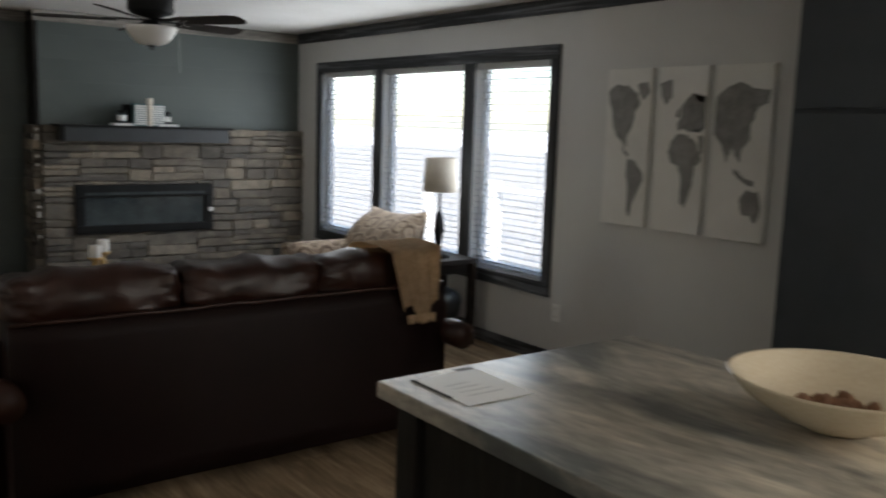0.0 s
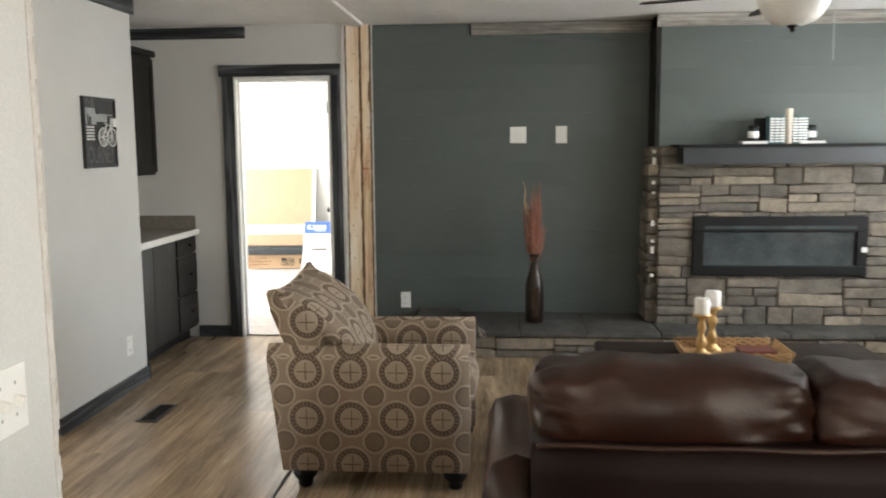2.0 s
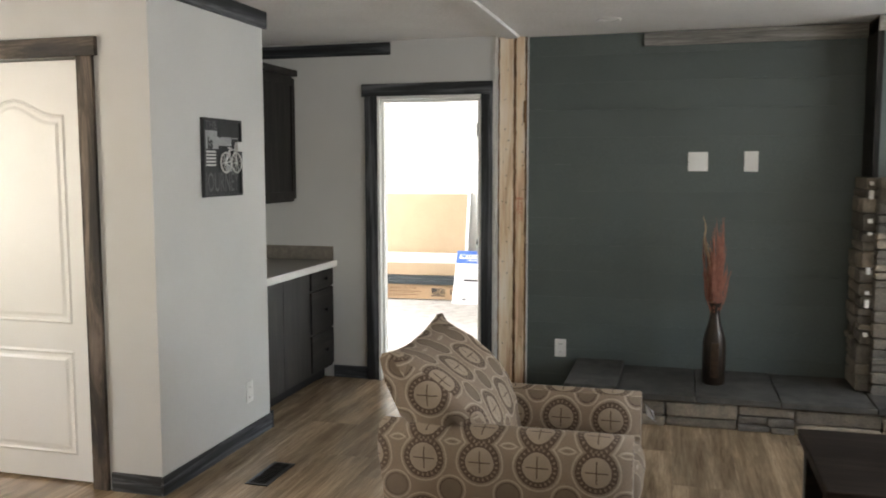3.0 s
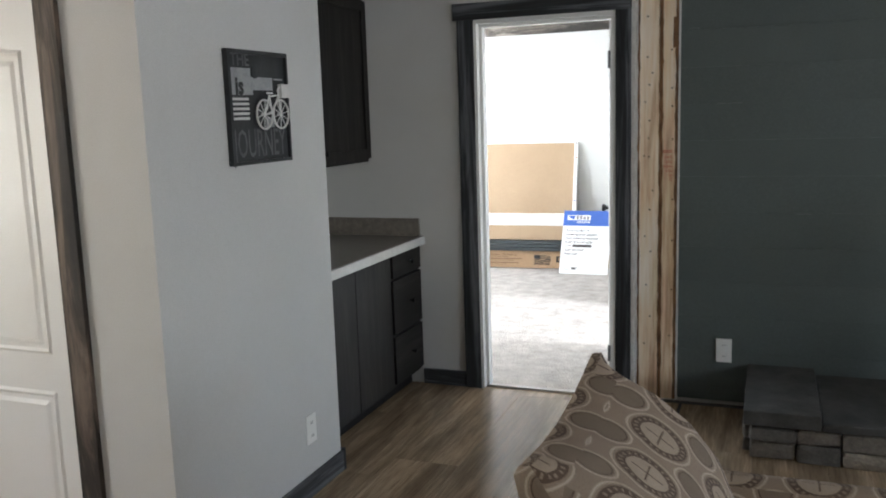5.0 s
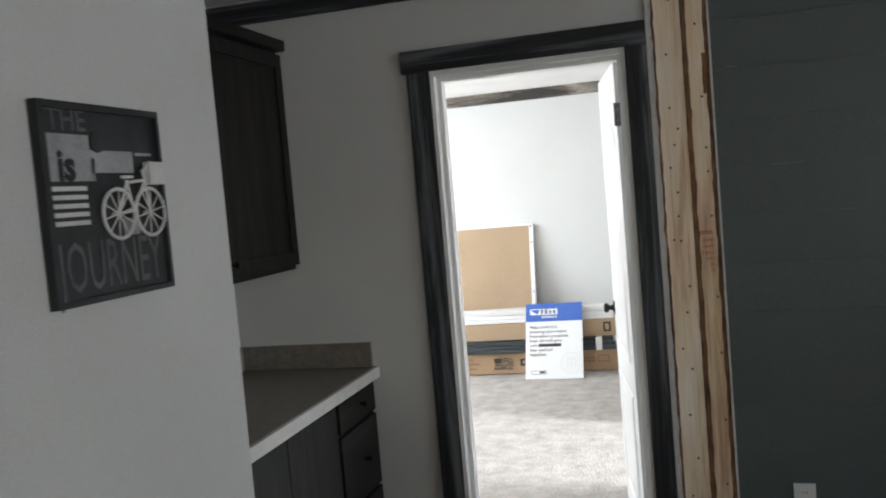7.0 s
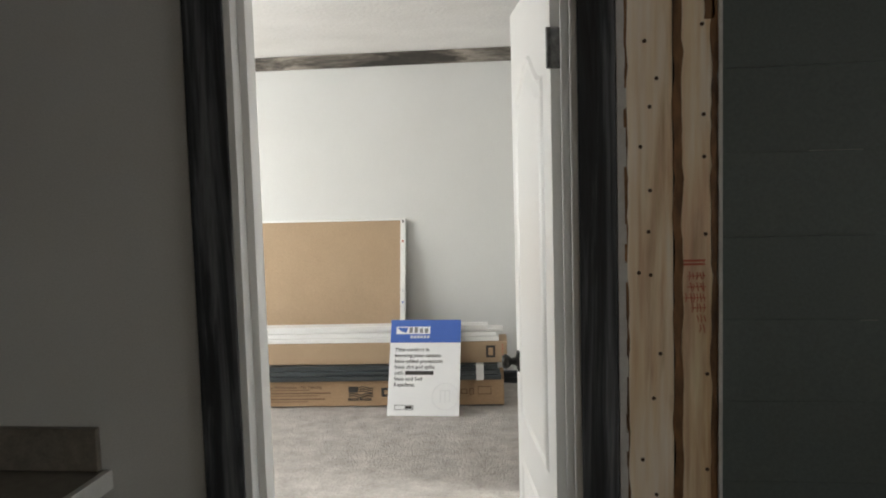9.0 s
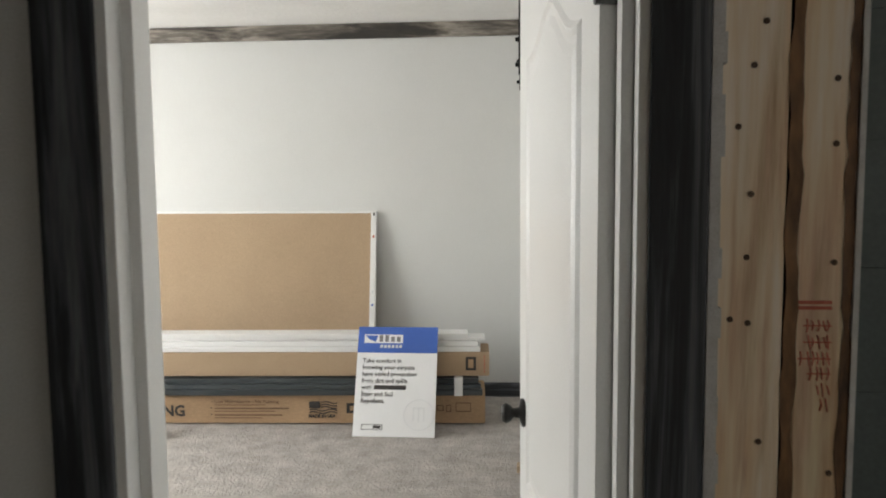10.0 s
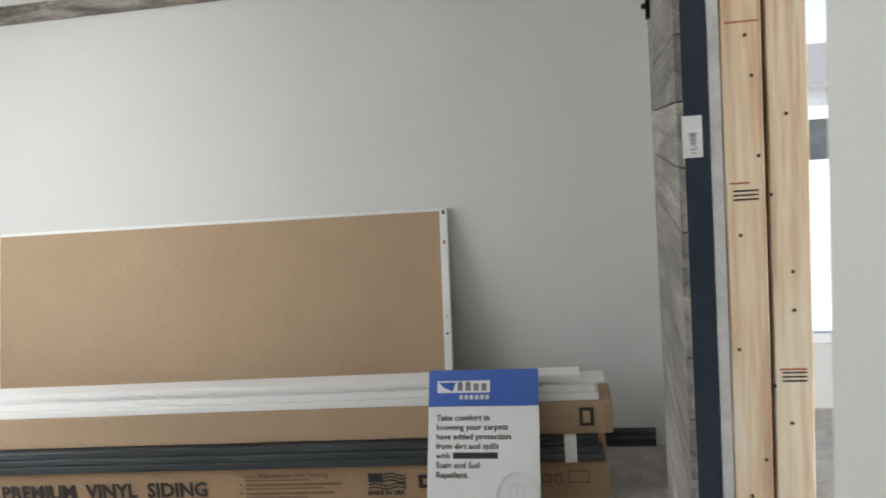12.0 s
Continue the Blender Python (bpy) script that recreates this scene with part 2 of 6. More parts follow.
BLACK = surface("black_enamel", (0.004, 0.0045, 0.005), (0.008, 0.008, 0.009), 0.55, 8, 300, 0.05)
BLACK.node_tree.nodes["Principled BSDF"].inputs["Specular IOR Level"].default_value = 0.2
# the grey-blue in this black is the sheen of the beam's front
MANTEL = surface("mantel_black_with_sheen", (0.012, 0.0155, 0.019), (0.024, 0.029, 0.034), 0.5, 4, 200, 0.1)
# lighter teal than black glass: the firebox's reflection of the room is painted in
BLACKGLASS = surface("firebox_glass", (0.035, 0.044, 0.047), (0.075, 0.088, 0.092), 0.10, 5, 50, 0.0)
COUNTER = surface("taupe_laminate", (0.15, 0.13, 0.11), (0.25, 0.225, 0.19), 0.35, 26, 240, 0.05)
COUNTEREDGE = surface("pale_counter_edge", (0.58, 0.57, 0.54), (0.68, 0.67, 0.64), 0.35, 20, 200, 0.03)
CARPET = surface("taupe_carpet", (0.33, 0.30, 0.272), (0.51, 0.477, 0.44), 0.98, 9.0, 75, 1.0, depth=0.012, detail=8.0)
CARDBOARD = surface("corrugated_cardboard", (0.40, 0.262, 0.150), (0.47, 0.315, 0.190), 0.85, 2.0, 120, 0.15, stretch=(0.3, 1, 1))
TANBOARD = surface("tan_cardboard_panel", (0.385, 0.272, 0.172), (0.44, 0.318, 0.205), 0.85, 1.5, 160, 0.1)
PLASTICWRAP = surface("dark_plastic_wrap", (0.022, 0.028, 0.031), (0.065, 0.076, 0.082), 0.3, 16, 90, 0.4, stretch=(0.06, 1, 1), depth=0.004)
BLUE = surface("blue_print", (0.045, 0.12, 0.44), (0.055, 0.14, 0.48), 0.4, 3, 200, 0.02)
PAPER = surface("white_card", (0.80, 0.80, 0.79), (0.84, 0.84, 0.83), 0.5, 3, 200, 0.02)
INK = surface("dark_ink", (0.035, 0.03, 0.028), (0.05, 0.045, 0.04), 0.7, 20, 300, 0.0)
FAINTINK = surface("faint_grey_ink", (0.72, 0.72, 0.715), (0.76, 0.76, 0.755), 0.6, 20, 300, 0.0)
CARTONINK = surface("worn_brown_print", (0.15, 0.085, 0.05), (0.26, 0.16, 0.095), 0.8, 60, 200, 0.0)
GREYINK = surface("pale_grey_ink", (0.62, 0.62, 0.62), (0.68, 0.68, 0.68), 0.7, 20, 300, 0.0)
REDINK = surface("red_marker", (0.42, 0.10, 0.06), (0.55, 0.16, 0.10), 0.7, 60, 300, 0.0)
# navy with the shade on the barn door's edge mixed in
NAVY = surface("shaded_navy_edge", (0.012, 0.020, 0.034), (0.02, 0.03, 0.048), 0.4, 6, 200, 0.05)
CREAM = surface("cream_glaze", (0.66, 0.56, 0.40), (0.72, 0.62, 0.46), 0.22, 4, 100, 0.03)
GOLD = surface("antique_gold", (0.42, 0.27, 0.11), (0.60, 0.42, 0.20), 0.42, 18, 120, 0.2, metal=0.7)
GOLDDARK = surface("worn_bronze", (0.022, 0.013, 0.008), (0.075, 0.045, 0.028), 0.4, 30, 150, 0.3, metal=0.4)
WICKER = surface("wicker", (0.34, 0.19, 0.075), (0.52, 0.32, 0.15), 0.7, 40, 160, 0.6)
WAX = surface("white_wax", (0.80, 0.78, 0.74), (0.85, 0.83, 0.79), 0.5, 6, 100, 0.02)
BOOK = surface("dark_red_book", (0.11, 0.03, 0.022), (0.16, 0.045, 0.035), 0.5, 8, 200, 0.05)
THROW = surface("tan_knit_throw", (0.52, 0.36, 0.21), (0.70, 0.52, 0.34), 0.95, 26, 90, 1.0, depth=0.010)
LINEN = surface("linen_shade", (0.62, 0.57, 0.49), (0.68, 0.63, 0.55), 0.9, 8, 240, 0.2)
VASE = surface("dark_bronze_vase", (0.010, 0.007, 0.005), (0.030, 0.019, 0.013), 0.35, 14, 100, 0.3, metal=0.3)
REED = surface("rust_reed", (0.22, 0.085, 0.058), (0.38, 0.17, 0.12), 0.8, 30, 200, 0.2)
STRAW = surface("straw_twig", (0.40, 0.29, 0.18), (0.52, 0.39, 0.26), 0.8, 30, 200, 0.2)
CANVAS = surface("off_white_canvas", (0.66, 0.65, 0.62), (0.74, 0.73, 0.70), 0.9, 3, 300, 0.2)
MAPGREY = surface("charcoal_print", (0.17, 0.17, 0.168), (0.30, 0.298, 0.29), 0.85, 12, 120, 0.1)
PICDARK = surface("painted_plank_sign", (0.006, 0.007, 0.008), (0.030, 0.033, 0.036), 0.55, 9, 150, 0.2, stretch=(1, 1, 0.3))
PICLIGHT = surface("pale_sign_paint", (0.24, 0.248, 0.252), (0.40, 0.41, 0.415), 0.6, 14, 150, 0.1)
PICMID = surface("grey_sign_paint", (0.05, 0.053, 0.056), (0.15, 0.155, 0.158), 0.6, 14, 150, 0.1)
BIKE = surface("whitewashed_metal", (0.55, 0.55, 0.53), (0.68, 0.68, 0.66), 0.5, 20, 200, 0.1)
FROSTED = surface("frosted_glass_bowl", (0.72, 0.71, 0.68), (0.78, 0.77, 0.74), 0.35, 5, 100, 0.02)
VINYL = surface("white_vinyl", (0.76, 0.76, 0.75), (0.80, 0.80, 0.79), 0.4, 4, 200, 0.03)
SLAT = surface("white_blind_slat", (0.74, 0.74, 0.72), (0.78, 0.78, 0.76), 0.5, 4, 200, 0.03)
slat_shader = SLAT.node_tree.nodes["Principled BSDF"]
slat_shader.inputs["Transmission Weight"].default_value = 0.5
SNOW = surface("pale_gravel_ground", (0.66, 0.66, 0.65), (0.80, 0.80, 0.79), 0.95, 0.6, 12, 0.5)
# darker than the ground: shade outside the windows, put into the colour
DIMGROUND = surface("dim_ground_grey", (0.20, 0.198, 0.193), (0.27, 0.267, 0.26), 0.95, 0.8, 60, 0.5)
SIDING = surface("far_siding", (0.70, 0.71, 0.72), (0.76, 0.77, 0.78), 0.7, 2, 40, 0.1)
ROOFING = surface("far_roof", (0.16, 0.16, 0.165), (0.22, 0.22, 0.225), 0.9, 4, 40, 0.2)
CHROME = surface("satin_steel", (0.42, 0.42, 0.41), (0.52, 0.52, 0.51), 0.35, 8, 200, 0.05, metal=0.9)
HINGE = surface("dark_hinge", (0.016, 0.0155, 0.015), (0.03, 0.029, 0.028), 0.4, 20, 200, 0.1, metal=0.5)
STEEL = surface("worn_hinge_steel", (0.07, 0.07, 0.07), (0.24, 0.24, 0.235), 0.4, 60, 200, 0.2, metal=0.7)
BURNT = surface("burnt_glue_stain", (0.03, 0.012, 0.005), (0.30, 0.15, 0.06), 0.6, 22, 120, 0.4, stretch=(1, 1, 0.3))
BROWNTRIM = [timber("brown_trim_" + n, i, (0.010, 0.0075, 0.006), (0.040, 0.029, 0.022), (0.17, 0.125, 0.095), grain=9, span=0.12, along=0.15) for i, n in enumerate("xyz")]
MOTTLED = timber("mottled_grey_board", 0, (0.04, 0.034, 0.028), (0.16, 0.138, 0.115), (0.36, 0.32, 0.275), grain=9, span=0.1, along=0.2)
NAIL = surface("rusty_nail", (0.05, 0.026, 0.014), (0.12, 0.065, 0.035), 0.6, 60, 200, 0.2, metal=0.3)
NUT = surface("walnut_potpourri", (0.13, 0.06, 0.03), (0.26, 0.13, 0.07), 0.8, 30, 200, 0.4)
TEAL = surface("teal_book_cloth", (0.045, 0.11, 0.12), (0.06, 0.14, 0.15), 0.7, 10, 200, 0.1)
FRIDGE = surface("dark_blue_grey_cabinet", (0.035, 0.045, 0.055), (0.05, 0.06, 0.072), 0.45, 4, 150, 0.08)

glass_m, glass_t, glass_b = start("window_glass")
glass_b.inputs["Transmission Weight"].default_value = 1.0
glass_b.inputs["Roughness"].default_value = 0.0
glass_b.inputs["IOR"].default_value = 1.01
GLASS = glass_m
clear_m, clear_t, clear_b = start("clear_plastic")
clear_b.inputs["Transmission Weight"].default_value = 0.8
clear_b.inputs["Roughness"].default_value = 0.15
CLEAR = clear_m


# ---- mesh helpers ----
def thing(name, at, label, category, group="", kind="", turn=0.0):
    ob = new(name)
    ob.empty_display_size = 0.05
    ob.matrix_world = pose(*at, 0, 0, turn)
    return tagged(ob, label, category, group, kind)


def mesh_of(name, bm, material, smooth=False):
    me = bpy.data.meshes.new(name)
    if smooth:
        for f in bm.faces:
            f.smooth = True
    bm.normal_update()
    bm.to_mesh(me)
    bm.free()
    me.materials.append(material)
    return me


def part(name, bm, material, parent, label="", smooth=False, at=None):
    """Links a bmesh (or a shared mesh) as one mesh object under a thing or a part, in the parent's own coordinates."""
    me = bm if isinstance(bm, bpy.types.Mesh) else mesh_of(name, bm, material, smooth)
    ob = new(name, me)
    ob.parent = parent
    if at is not None:
        ob.matrix_basis = at
    if label:
        tagged(ob, label)
    return ob


def solid(name, bm, material, label, category, kind="structure", smooth=False):
    return tagged(new(name, mesh_of(name, bm, material, smooth)), label, category, "", kind)


def box(x0, x1, y0, y1, z0, z1, bm=None, bevel=0.0):
    own = bmesh.new()
    made = bmesh.ops.create_cube(own, size=1.0)["verts"]
    for v in made:
        v.co = Vector((x0 + (v.co.x + 0.5) * (x1 - x0), y0 + (v.co.y + 0.5) * (y1 - y0), z0 + (v.co.z + 0.5) * (z1 - z0)))
    if bevel:
        bmesh.ops.bevel(own, geom=own.edges[:], offset=bevel, segments=2, affect="EDGES", profile=0.6)
    return join(bm, own)


def join(bm, own):
    if bm is None:
        return own
    me = bpy.data.meshes.new("joined")
    own.to_mesh(me)
    own.free()
    bm.from_mesh(me)
    bpy.data.meshes.remove(me)
    return bm


def moved(bm, m):
    bmesh.ops.transform(bm, matrix=m, verts=bm.verts[:])
    return bm


def lathe(profile, steps=24, bm=None, at=(0, 0, 0)):
    """A turned shape from (radius, height) pairs."""
    own = bmesh.new()
    rings = []
    for r, z in profile:
        rings.append([own.verts.new((at[0] + r * math.cos(2 * math.pi * i / steps), at[1] + r * math.sin(2 * math.pi * i / steps), at[2] + z)) for i in range(steps)])
    for a, b in zip(rings, rings[1:]):
        for i in range(steps):
            own.faces.new((a[i], a[(i + 1) % steps], b[(i + 1) % steps], b[i]))
    if profile[0][0] > 1e-4:
        own.faces.new(rings[0][::-1])
    if profile[-1][0] > 1e-4:
        own.faces.new(rings[-1])
    bmesh.ops.remove_doubles(own, verts=own.verts[:], dist=1e-5)
    bmesh.ops.recalc_face_normals(own, faces=own.faces[:])
    return join(bm, own)


def tube(points, radius, steps=8, bm=None):
    """A round rod along points; radius may be a list."""
    own = bmesh.new()
    rings = []
    pts = [Vector(p) for p in points]
    for i, p in enumerate(pts):
        way = (pts[min(i + 1, len(pts) - 1)] - pts[max(i - 1, 0)]).normalized()
        side = way.orthogonal().normalized() if i == 0 else (side - way * side.dot(way)).normalized()
        up = way.cross(side)
        r = radius[i] if isinstance(radius, (list, tuple)) else radius
        rings.append([own.verts.new(p + (side * math.cos(2 * math.pi * k / steps) + up * math.sin(2 * math.pi * k / steps)) * r) for k in range(steps)])
    for a, b in zip(rings, rings[1:]):
        for k in range(steps):
            own.faces.new((a[k], a[(k + 1) % steps], b[(k + 1) % steps], b[k]))
    own.faces.new(rings[0][::-1])
    own.faces.new(rings[-1])
    bmesh.ops.recalc_face_normals(own, faces=own.faces[:])
    return join(bm, own)


def extruded(outline, y0, y1, bevel=0.0, cuts=0):
    """An outline of (x, z) pairs drawn out from y0 to y1."""
    bm = bmesh.new()
    n = cuts + 1
    rows = [[bm.verts.new((x, y0 + (y1 - y0) * k / n, z)) for x, z in outline] for k in range(n + 1)]
    m = len(outline)
    for a, b in zip(rows, rows[1:]):
        for i in range(m):
            bm.faces.new((a[i], b[i], b[(i + 1) % m], a[(i + 1) % m]))
    bm.faces.new(rows[0])
    bm.faces.new(rows[-1][::-1])
    bmesh.ops.recalc_face_normals(bm, faces=bm.faces[:])
    if bevel:
        rim = [e for e in bm.edges if len(e.link_faces) == 2 and e.calc_face_angle(0) > 0.9]
        bmesh.ops.bevel(bm, geom=rim, offset=bevel, segments=3, affect="EDGES", profile=0.5)
    return bm


def cushion(x0, x1, y0, y1, z0, z1, puff=0.03, cuts=6, wrinkle=0.004, seed=0):
    """A soft block: bevelled, bulged in the middle of each face, slightly uneven."""
    bm = box(x0, x1, y0, y1, z0, z1)
    bmesh.ops.subdivide_edges(bm, edges=bm.edges[:], cuts=cuts, use_grid_fill=True)
    c = Vector(((x0 + x1) / 2, (y0 + y1) / 2, (z0 + z1) / 2))
    half = Vector(((x1 - x0) / 2, (y1 - y0) / 2, (z1 - z0) / 2))
    for v in bm.verts:
        u = Vector(((v.co.x - c.x) / half.x, (v.co.y - c.y) / half.y, (v.co.z - c.z) / half.z))
        least = min(half)
        r = Vector(tuple(math.copysign(abs(a) ** 0.9, a) for a in u))
        squash = Vector((1 - 0.5 * least / half.x * 0.35 * (u.y ** 4 + u.z ** 4) / 2, 1 - 0.5 * least / half.y * 0.35 * (u.x ** 4 + u.z ** 4) / 2, 1 - 0.5 * least / half.z * 0.35 * (u.x ** 4 + u.y ** 4) / 2))
        bulge = Vector((u.x * (1 - u.y ** 2) * (1 - u.z ** 2), u.y * (1 - u.x ** 2) * (1 - u.z ** 2), u.z * (1 - u.x ** 2) * (1 - u.y ** 2))) * puff
        p = Vector((c.x + r.x * half.x * squash.x, c.y + r.y * half.y * squash.y, c.z + r.z * half.z * squash.z)) + bulge
        p += noise.noise_vector(p * 7 + Vector((seed, seed, seed))) * wrinkle * 2
        v.co = p
    return bm


def box_uv(me, lift=0.0):
    """Texture coordinates in metres, laid on by each face's main direction, or along the slope of a leaning one."""
    layer = me.uv_layers.new(name="UVMap")
    for f in me.polygons:
        n = f.normal
        k = max(range(3), key=lambda i: abs(n[i]))
        a, b = ((1, 2), (0, 2), (0, 1))[k]
        for li in f.loop_indices:
            co = me.vertices[me.loops[li].vertex_index].co
            if n.x > 0.25 and n.z > 0.15 and abs(n.y) < 0.6:
                layer.data[li].uv = (co.y, 0.70 * (co.z - lift) - 0.71 * co.x)
            else:
                layer.data[li].uv = (co[a], co[b] - (lift if b == 2 else 0.0))


def lettering(text, size, material, parent, at, name="lettering", bold=0.0, align="LEFT"):
    """Flat letters of Blender's own font, as a mesh."""
    curve = bpy.data.curves.new(name, "FONT")
    curve.body, curve.size, curve.extrude, curve.offset, curve.align_x = text, size, 0.0004, bold, align
    curve.resolution_u = 2
    ob = bpy.data.objects.new(name, curve)
    scene.collection.objects.link(ob)
    bpy.context.view_layer.update()
    me = bpy.data.meshes.new_from_object(ob.evaluated_get(bpy.context.evaluated_depsgraph_get()))
    bpy.data.objects.remove(ob)
    me.materials.clear()
    me.materials.append(material)
    made = new(name, me)
    made.parent = parent
    made.matrix_basis = at
    return made


# ---- structure ----
TOP = 2.42
WX = 4.2          # window wall, inner face
DW = 7.75         # door wall, living side
BED = 7.865       # door wall, bedroom side
BACK = 12.07      # bedroom's back wall


def wall(name, x0, x1, y0, y1, material, label, holes=(), z0=0.0, z1=TOP):
    """A wall with thickness; holes are (from, to, low, high) along its length, and go through it."""
    bm = bmesh.new()
    along_x = (x1 - x0) > (y1 - y0)
    lo, hi = (x0, x1) if along_x else (y0, y1)

    def piece(a, b, c, d):
        if b - a > 1e-4 and d - c > 1e-4:
            if along_x:
                box(a, b, y0, y1, c, d, bm)
            else:
                box(x0, x1, a, b, c, d, bm)

    at = lo
    for a, b, c, d in sorted(holes):
        piece(at, a, z0, z1)
        piece(a, b, z0, c)
        piece(a, b, d, z1)
        at = b
    piece(at, hi, z0, z1)
    return solid(name, bm, material, label, "wall")


WIN = [(6.10, 7.08), (4.84, 6.00), (3.93, 4.75)]
wall("wall_east", WX, WX + 0.14, -3.34, 7.85, WALL, "light grey painted wall with three tall windows", [(-2.5, -0.5, 0.95, 2.1), (3.92, 7.09, 0.52, 2.06)])
wall("wall_door", -2.42, -0.553, DW, BED, WALL, "light grey painted wall with an open doorway", [(-1.39, -0.625, 0.0, 2.035)])
wall("wall_bedroom_front", -4.95, -2.42, DW, BED, BEDWALL, "light grey painted bedroom wall")
wall("wall_panel_backing", -0.345, 4.34, 7.866, 7.95, DARKWALL, "dark backing wall behind the shiplap boards")
wall("wall_bump", 1.80, WX, 7.56, 7.866, DARKWALL, "dark green-grey chimney breast above the stone", z0=1.47)
wall("wall_bump_core", 1.80, WX, 7.50, 7.866, MORTAR, "mortar bed behind the stone facing", z1=1.47)
wall("wall_near", -0.31, -0.19, -3.2, 2.83, WALL, "light grey wall with a ragged unfinished end")
wall("wall_closet_front", -4.5, -1.63, 5.40, 5.52, WALL, "light grey wall with a white panel door in dark trim", [(-2.80, -2.00, 0.0, 2.05)])
wall("wall_closet_side", -1.75, -1.63, 5.52, 6.495, WALL, "light grey painted partition wall")
wall("wall_closet_back", -4.5, -1.75, 6.375, 6.495, WALL, "light grey painted partition wall")
wall("wall_alcove", -2.46, -2.34, 6.495, DW, WALL, "light grey wall behind the counter")
wall("wall_south", -4.64, 4.34, -3.34, -3.2, WALL, "light grey painted wall behind the kitchen")
wall("wall_west", -4.64, -4.5, -3.2, 6.495, WALL, "light grey wall with a window", [(2.6, 4.2, 0.8, 2.1)])
wall("wall_bedroom_west", -5.09, -4.95, DW, BACK + 0.14, BEDWALL, "pale grey bedroom wall with a window", [(8.8, 11.2, 0.8, 2.1)])
wall("wall_bedroom_back", -4.95, -0.52, BACK, BACK + 0.14, BEDWALL, "pale grey painted bedroom wall")
wall("wall_marriage", -0.735, -0.712, 10.02, BACK, BEDWALL, "pale grey wall that ends at bare studs")
wall("wall_marriage_front", -0.66, -0.545, BED, 8.75, BEDWALL, "pale grey wall behind the open door")
wall("wall_far_side", -0.52, 4.34, 12.6, 12.74, BEDWALL, "pale wall of the next room with a window", [(-0.4, 2.4, 0.35, 2.2)])
# the window opening in this wall is unseen and added
wall("wall_far_east", 4.2, 4.34, 7.95, 12.6, BEDWALL, "pale wall of the next room with a window", [(8.05, 9.55, 0.75, 2.1)])

ceil = box(-5.09, 4.34, -3.34, 12.74, TOP, TOP + 0.12)
solid("ceiling", ceil, CEILING, "white ceiling with a knockdown texture", "ceiling")
solid("floor", box(-4.64, 4.34, -3.34, 7.80, -0.12, -0.008), MORTAR, "subfloor under the planks", "floor")
carpet = bmesh.new()
bmesh.ops.create_grid(carpet, x_segments=60, y_segments=60, size=0.5)
for v in carpet.verts:
    v.co = Vector((-4.95 + (v.co.x + 0.5) * 9.15, 7.81 + (v.co.y + 0.5) * 4.79, 0.004 + 0.006 * noise.noise(v.co * 40)))
solid("carpet_floor", carpet, CARPET, "taupe grey carpet with soft mottled pile", "carpet", smooth=True)
solid("carpet_base", box(-4.95, 4.2, 7.80, 12.6, -0.12, -0.01), MORTAR, "subfloor under the carpet", "floor")
solid("threshold", box(-1.39, -0.625, 7.775, 7.81, -0.008, 0.012, bevel=0.004), CHROME, "thin metal strip between planks and carpet", "threshold")
ground = bmesh.new()
bmesh.ops.create_grid(ground, x_segments=2, y_segments=2, size=400.0)
moved(ground, Matrix.Translation((0, 0, -0.75)))
solid("ground", ground, SNOW, "pale bare ground outside the windows", "ground")

# sheet added over the ground to dim the view below the horizon
solid("driveway", box(5.2, 60.0, -40.0, 80.0, -0.80, -0.725, bevel=0.01), DIMGROUND, "grey sheet added on the ground, darker for its shade", "driveway")

# ceiling batten over the join of the two halves, and the strip in the floor
solid("ceiling_batten", box(-0.47, -0.375, 2.2, DW, TOP - 0.022, TOP, bevel=0.004), CEILING, "white batten over the ceiling joint", "trim")
seam = bmesh.new()
for i in range(9):
    y = 2.0 + i * 0.64
    box(-0.30 + 0.004 * math.sin(i * 2.1), -0.285 + 0.004 * math.sin(i * 2.1 + 1), y, y + 0.64, -0.008, 0.004, seam)
solid("floor_seam", seam, CABINET[1], "dark gap strip in the floor at the joint", "trim")


def board(name, x0, x1, y0, y1, z0, z1, mats, label, axis, category="trim"):
    ob = solid(name, box(x0, x1, y0, y1, z0, z1, bevel=0.003), mats[axis], label, category)
    return ob


# crowns
board("crown_window_wall", WX - 0.022, WX, -3.2, 7.56, 2.325, TOP, TRIM, "dark stained crown board", 1)
board("crown_panel", 0.44, 1.80, 7.828, 7.85, 2.325, 2.415, GREYBOARD, "weathered grey crown board", 0)
board("crown_chimney", 1.80, WX - 0.022, 7.538, 7.56, 2.325, 2.415, GREYBOARD, "weathered grey crown board", 0)
board("crown_corner", 1.78, 1.80, 7.538, 7.828, 2.325, 2.415, GREYBOARD, "weathered grey crown board", 1)
board("crown_door_wall", -2.34, -1.285, DW - 0.022, DW, 2.322, 2.408, TRIM, "dark stained crown board that stops short", 0)
board("crown_partition", -1.63, -1.608, 5.40, 6.52, 2.325, TOP, TRIM, "dark stained crown board", 1)
board("crown_closet", -4.5, -1.608, 5.378, 5.40, 2.325, TOP, TRIM, "dark stained crown board", 0)
board("crown_bedroom", -4.95, -0.80, BACK - 0.022, BACK, 2.325, 2.42, [MOTTLED], "weathered dark crown board in joined lengths", 0)
# skirting
board("baseboard_partition", -1.63, -1.614, 5.384, 6.495, 0, 0.09, TRIM, "grey stained baseboard", 1)
board("baseboard_closet", -1.90, -1.63, 5.384, 5.40, 0, 0.09, TRIM, "grey stained baseboard", 0)
board("baseboard_door_wall", -1.74, -1.48, DW - 0.016, DW, 0, 0.09, TRIM, "dark stained baseboard", 0)
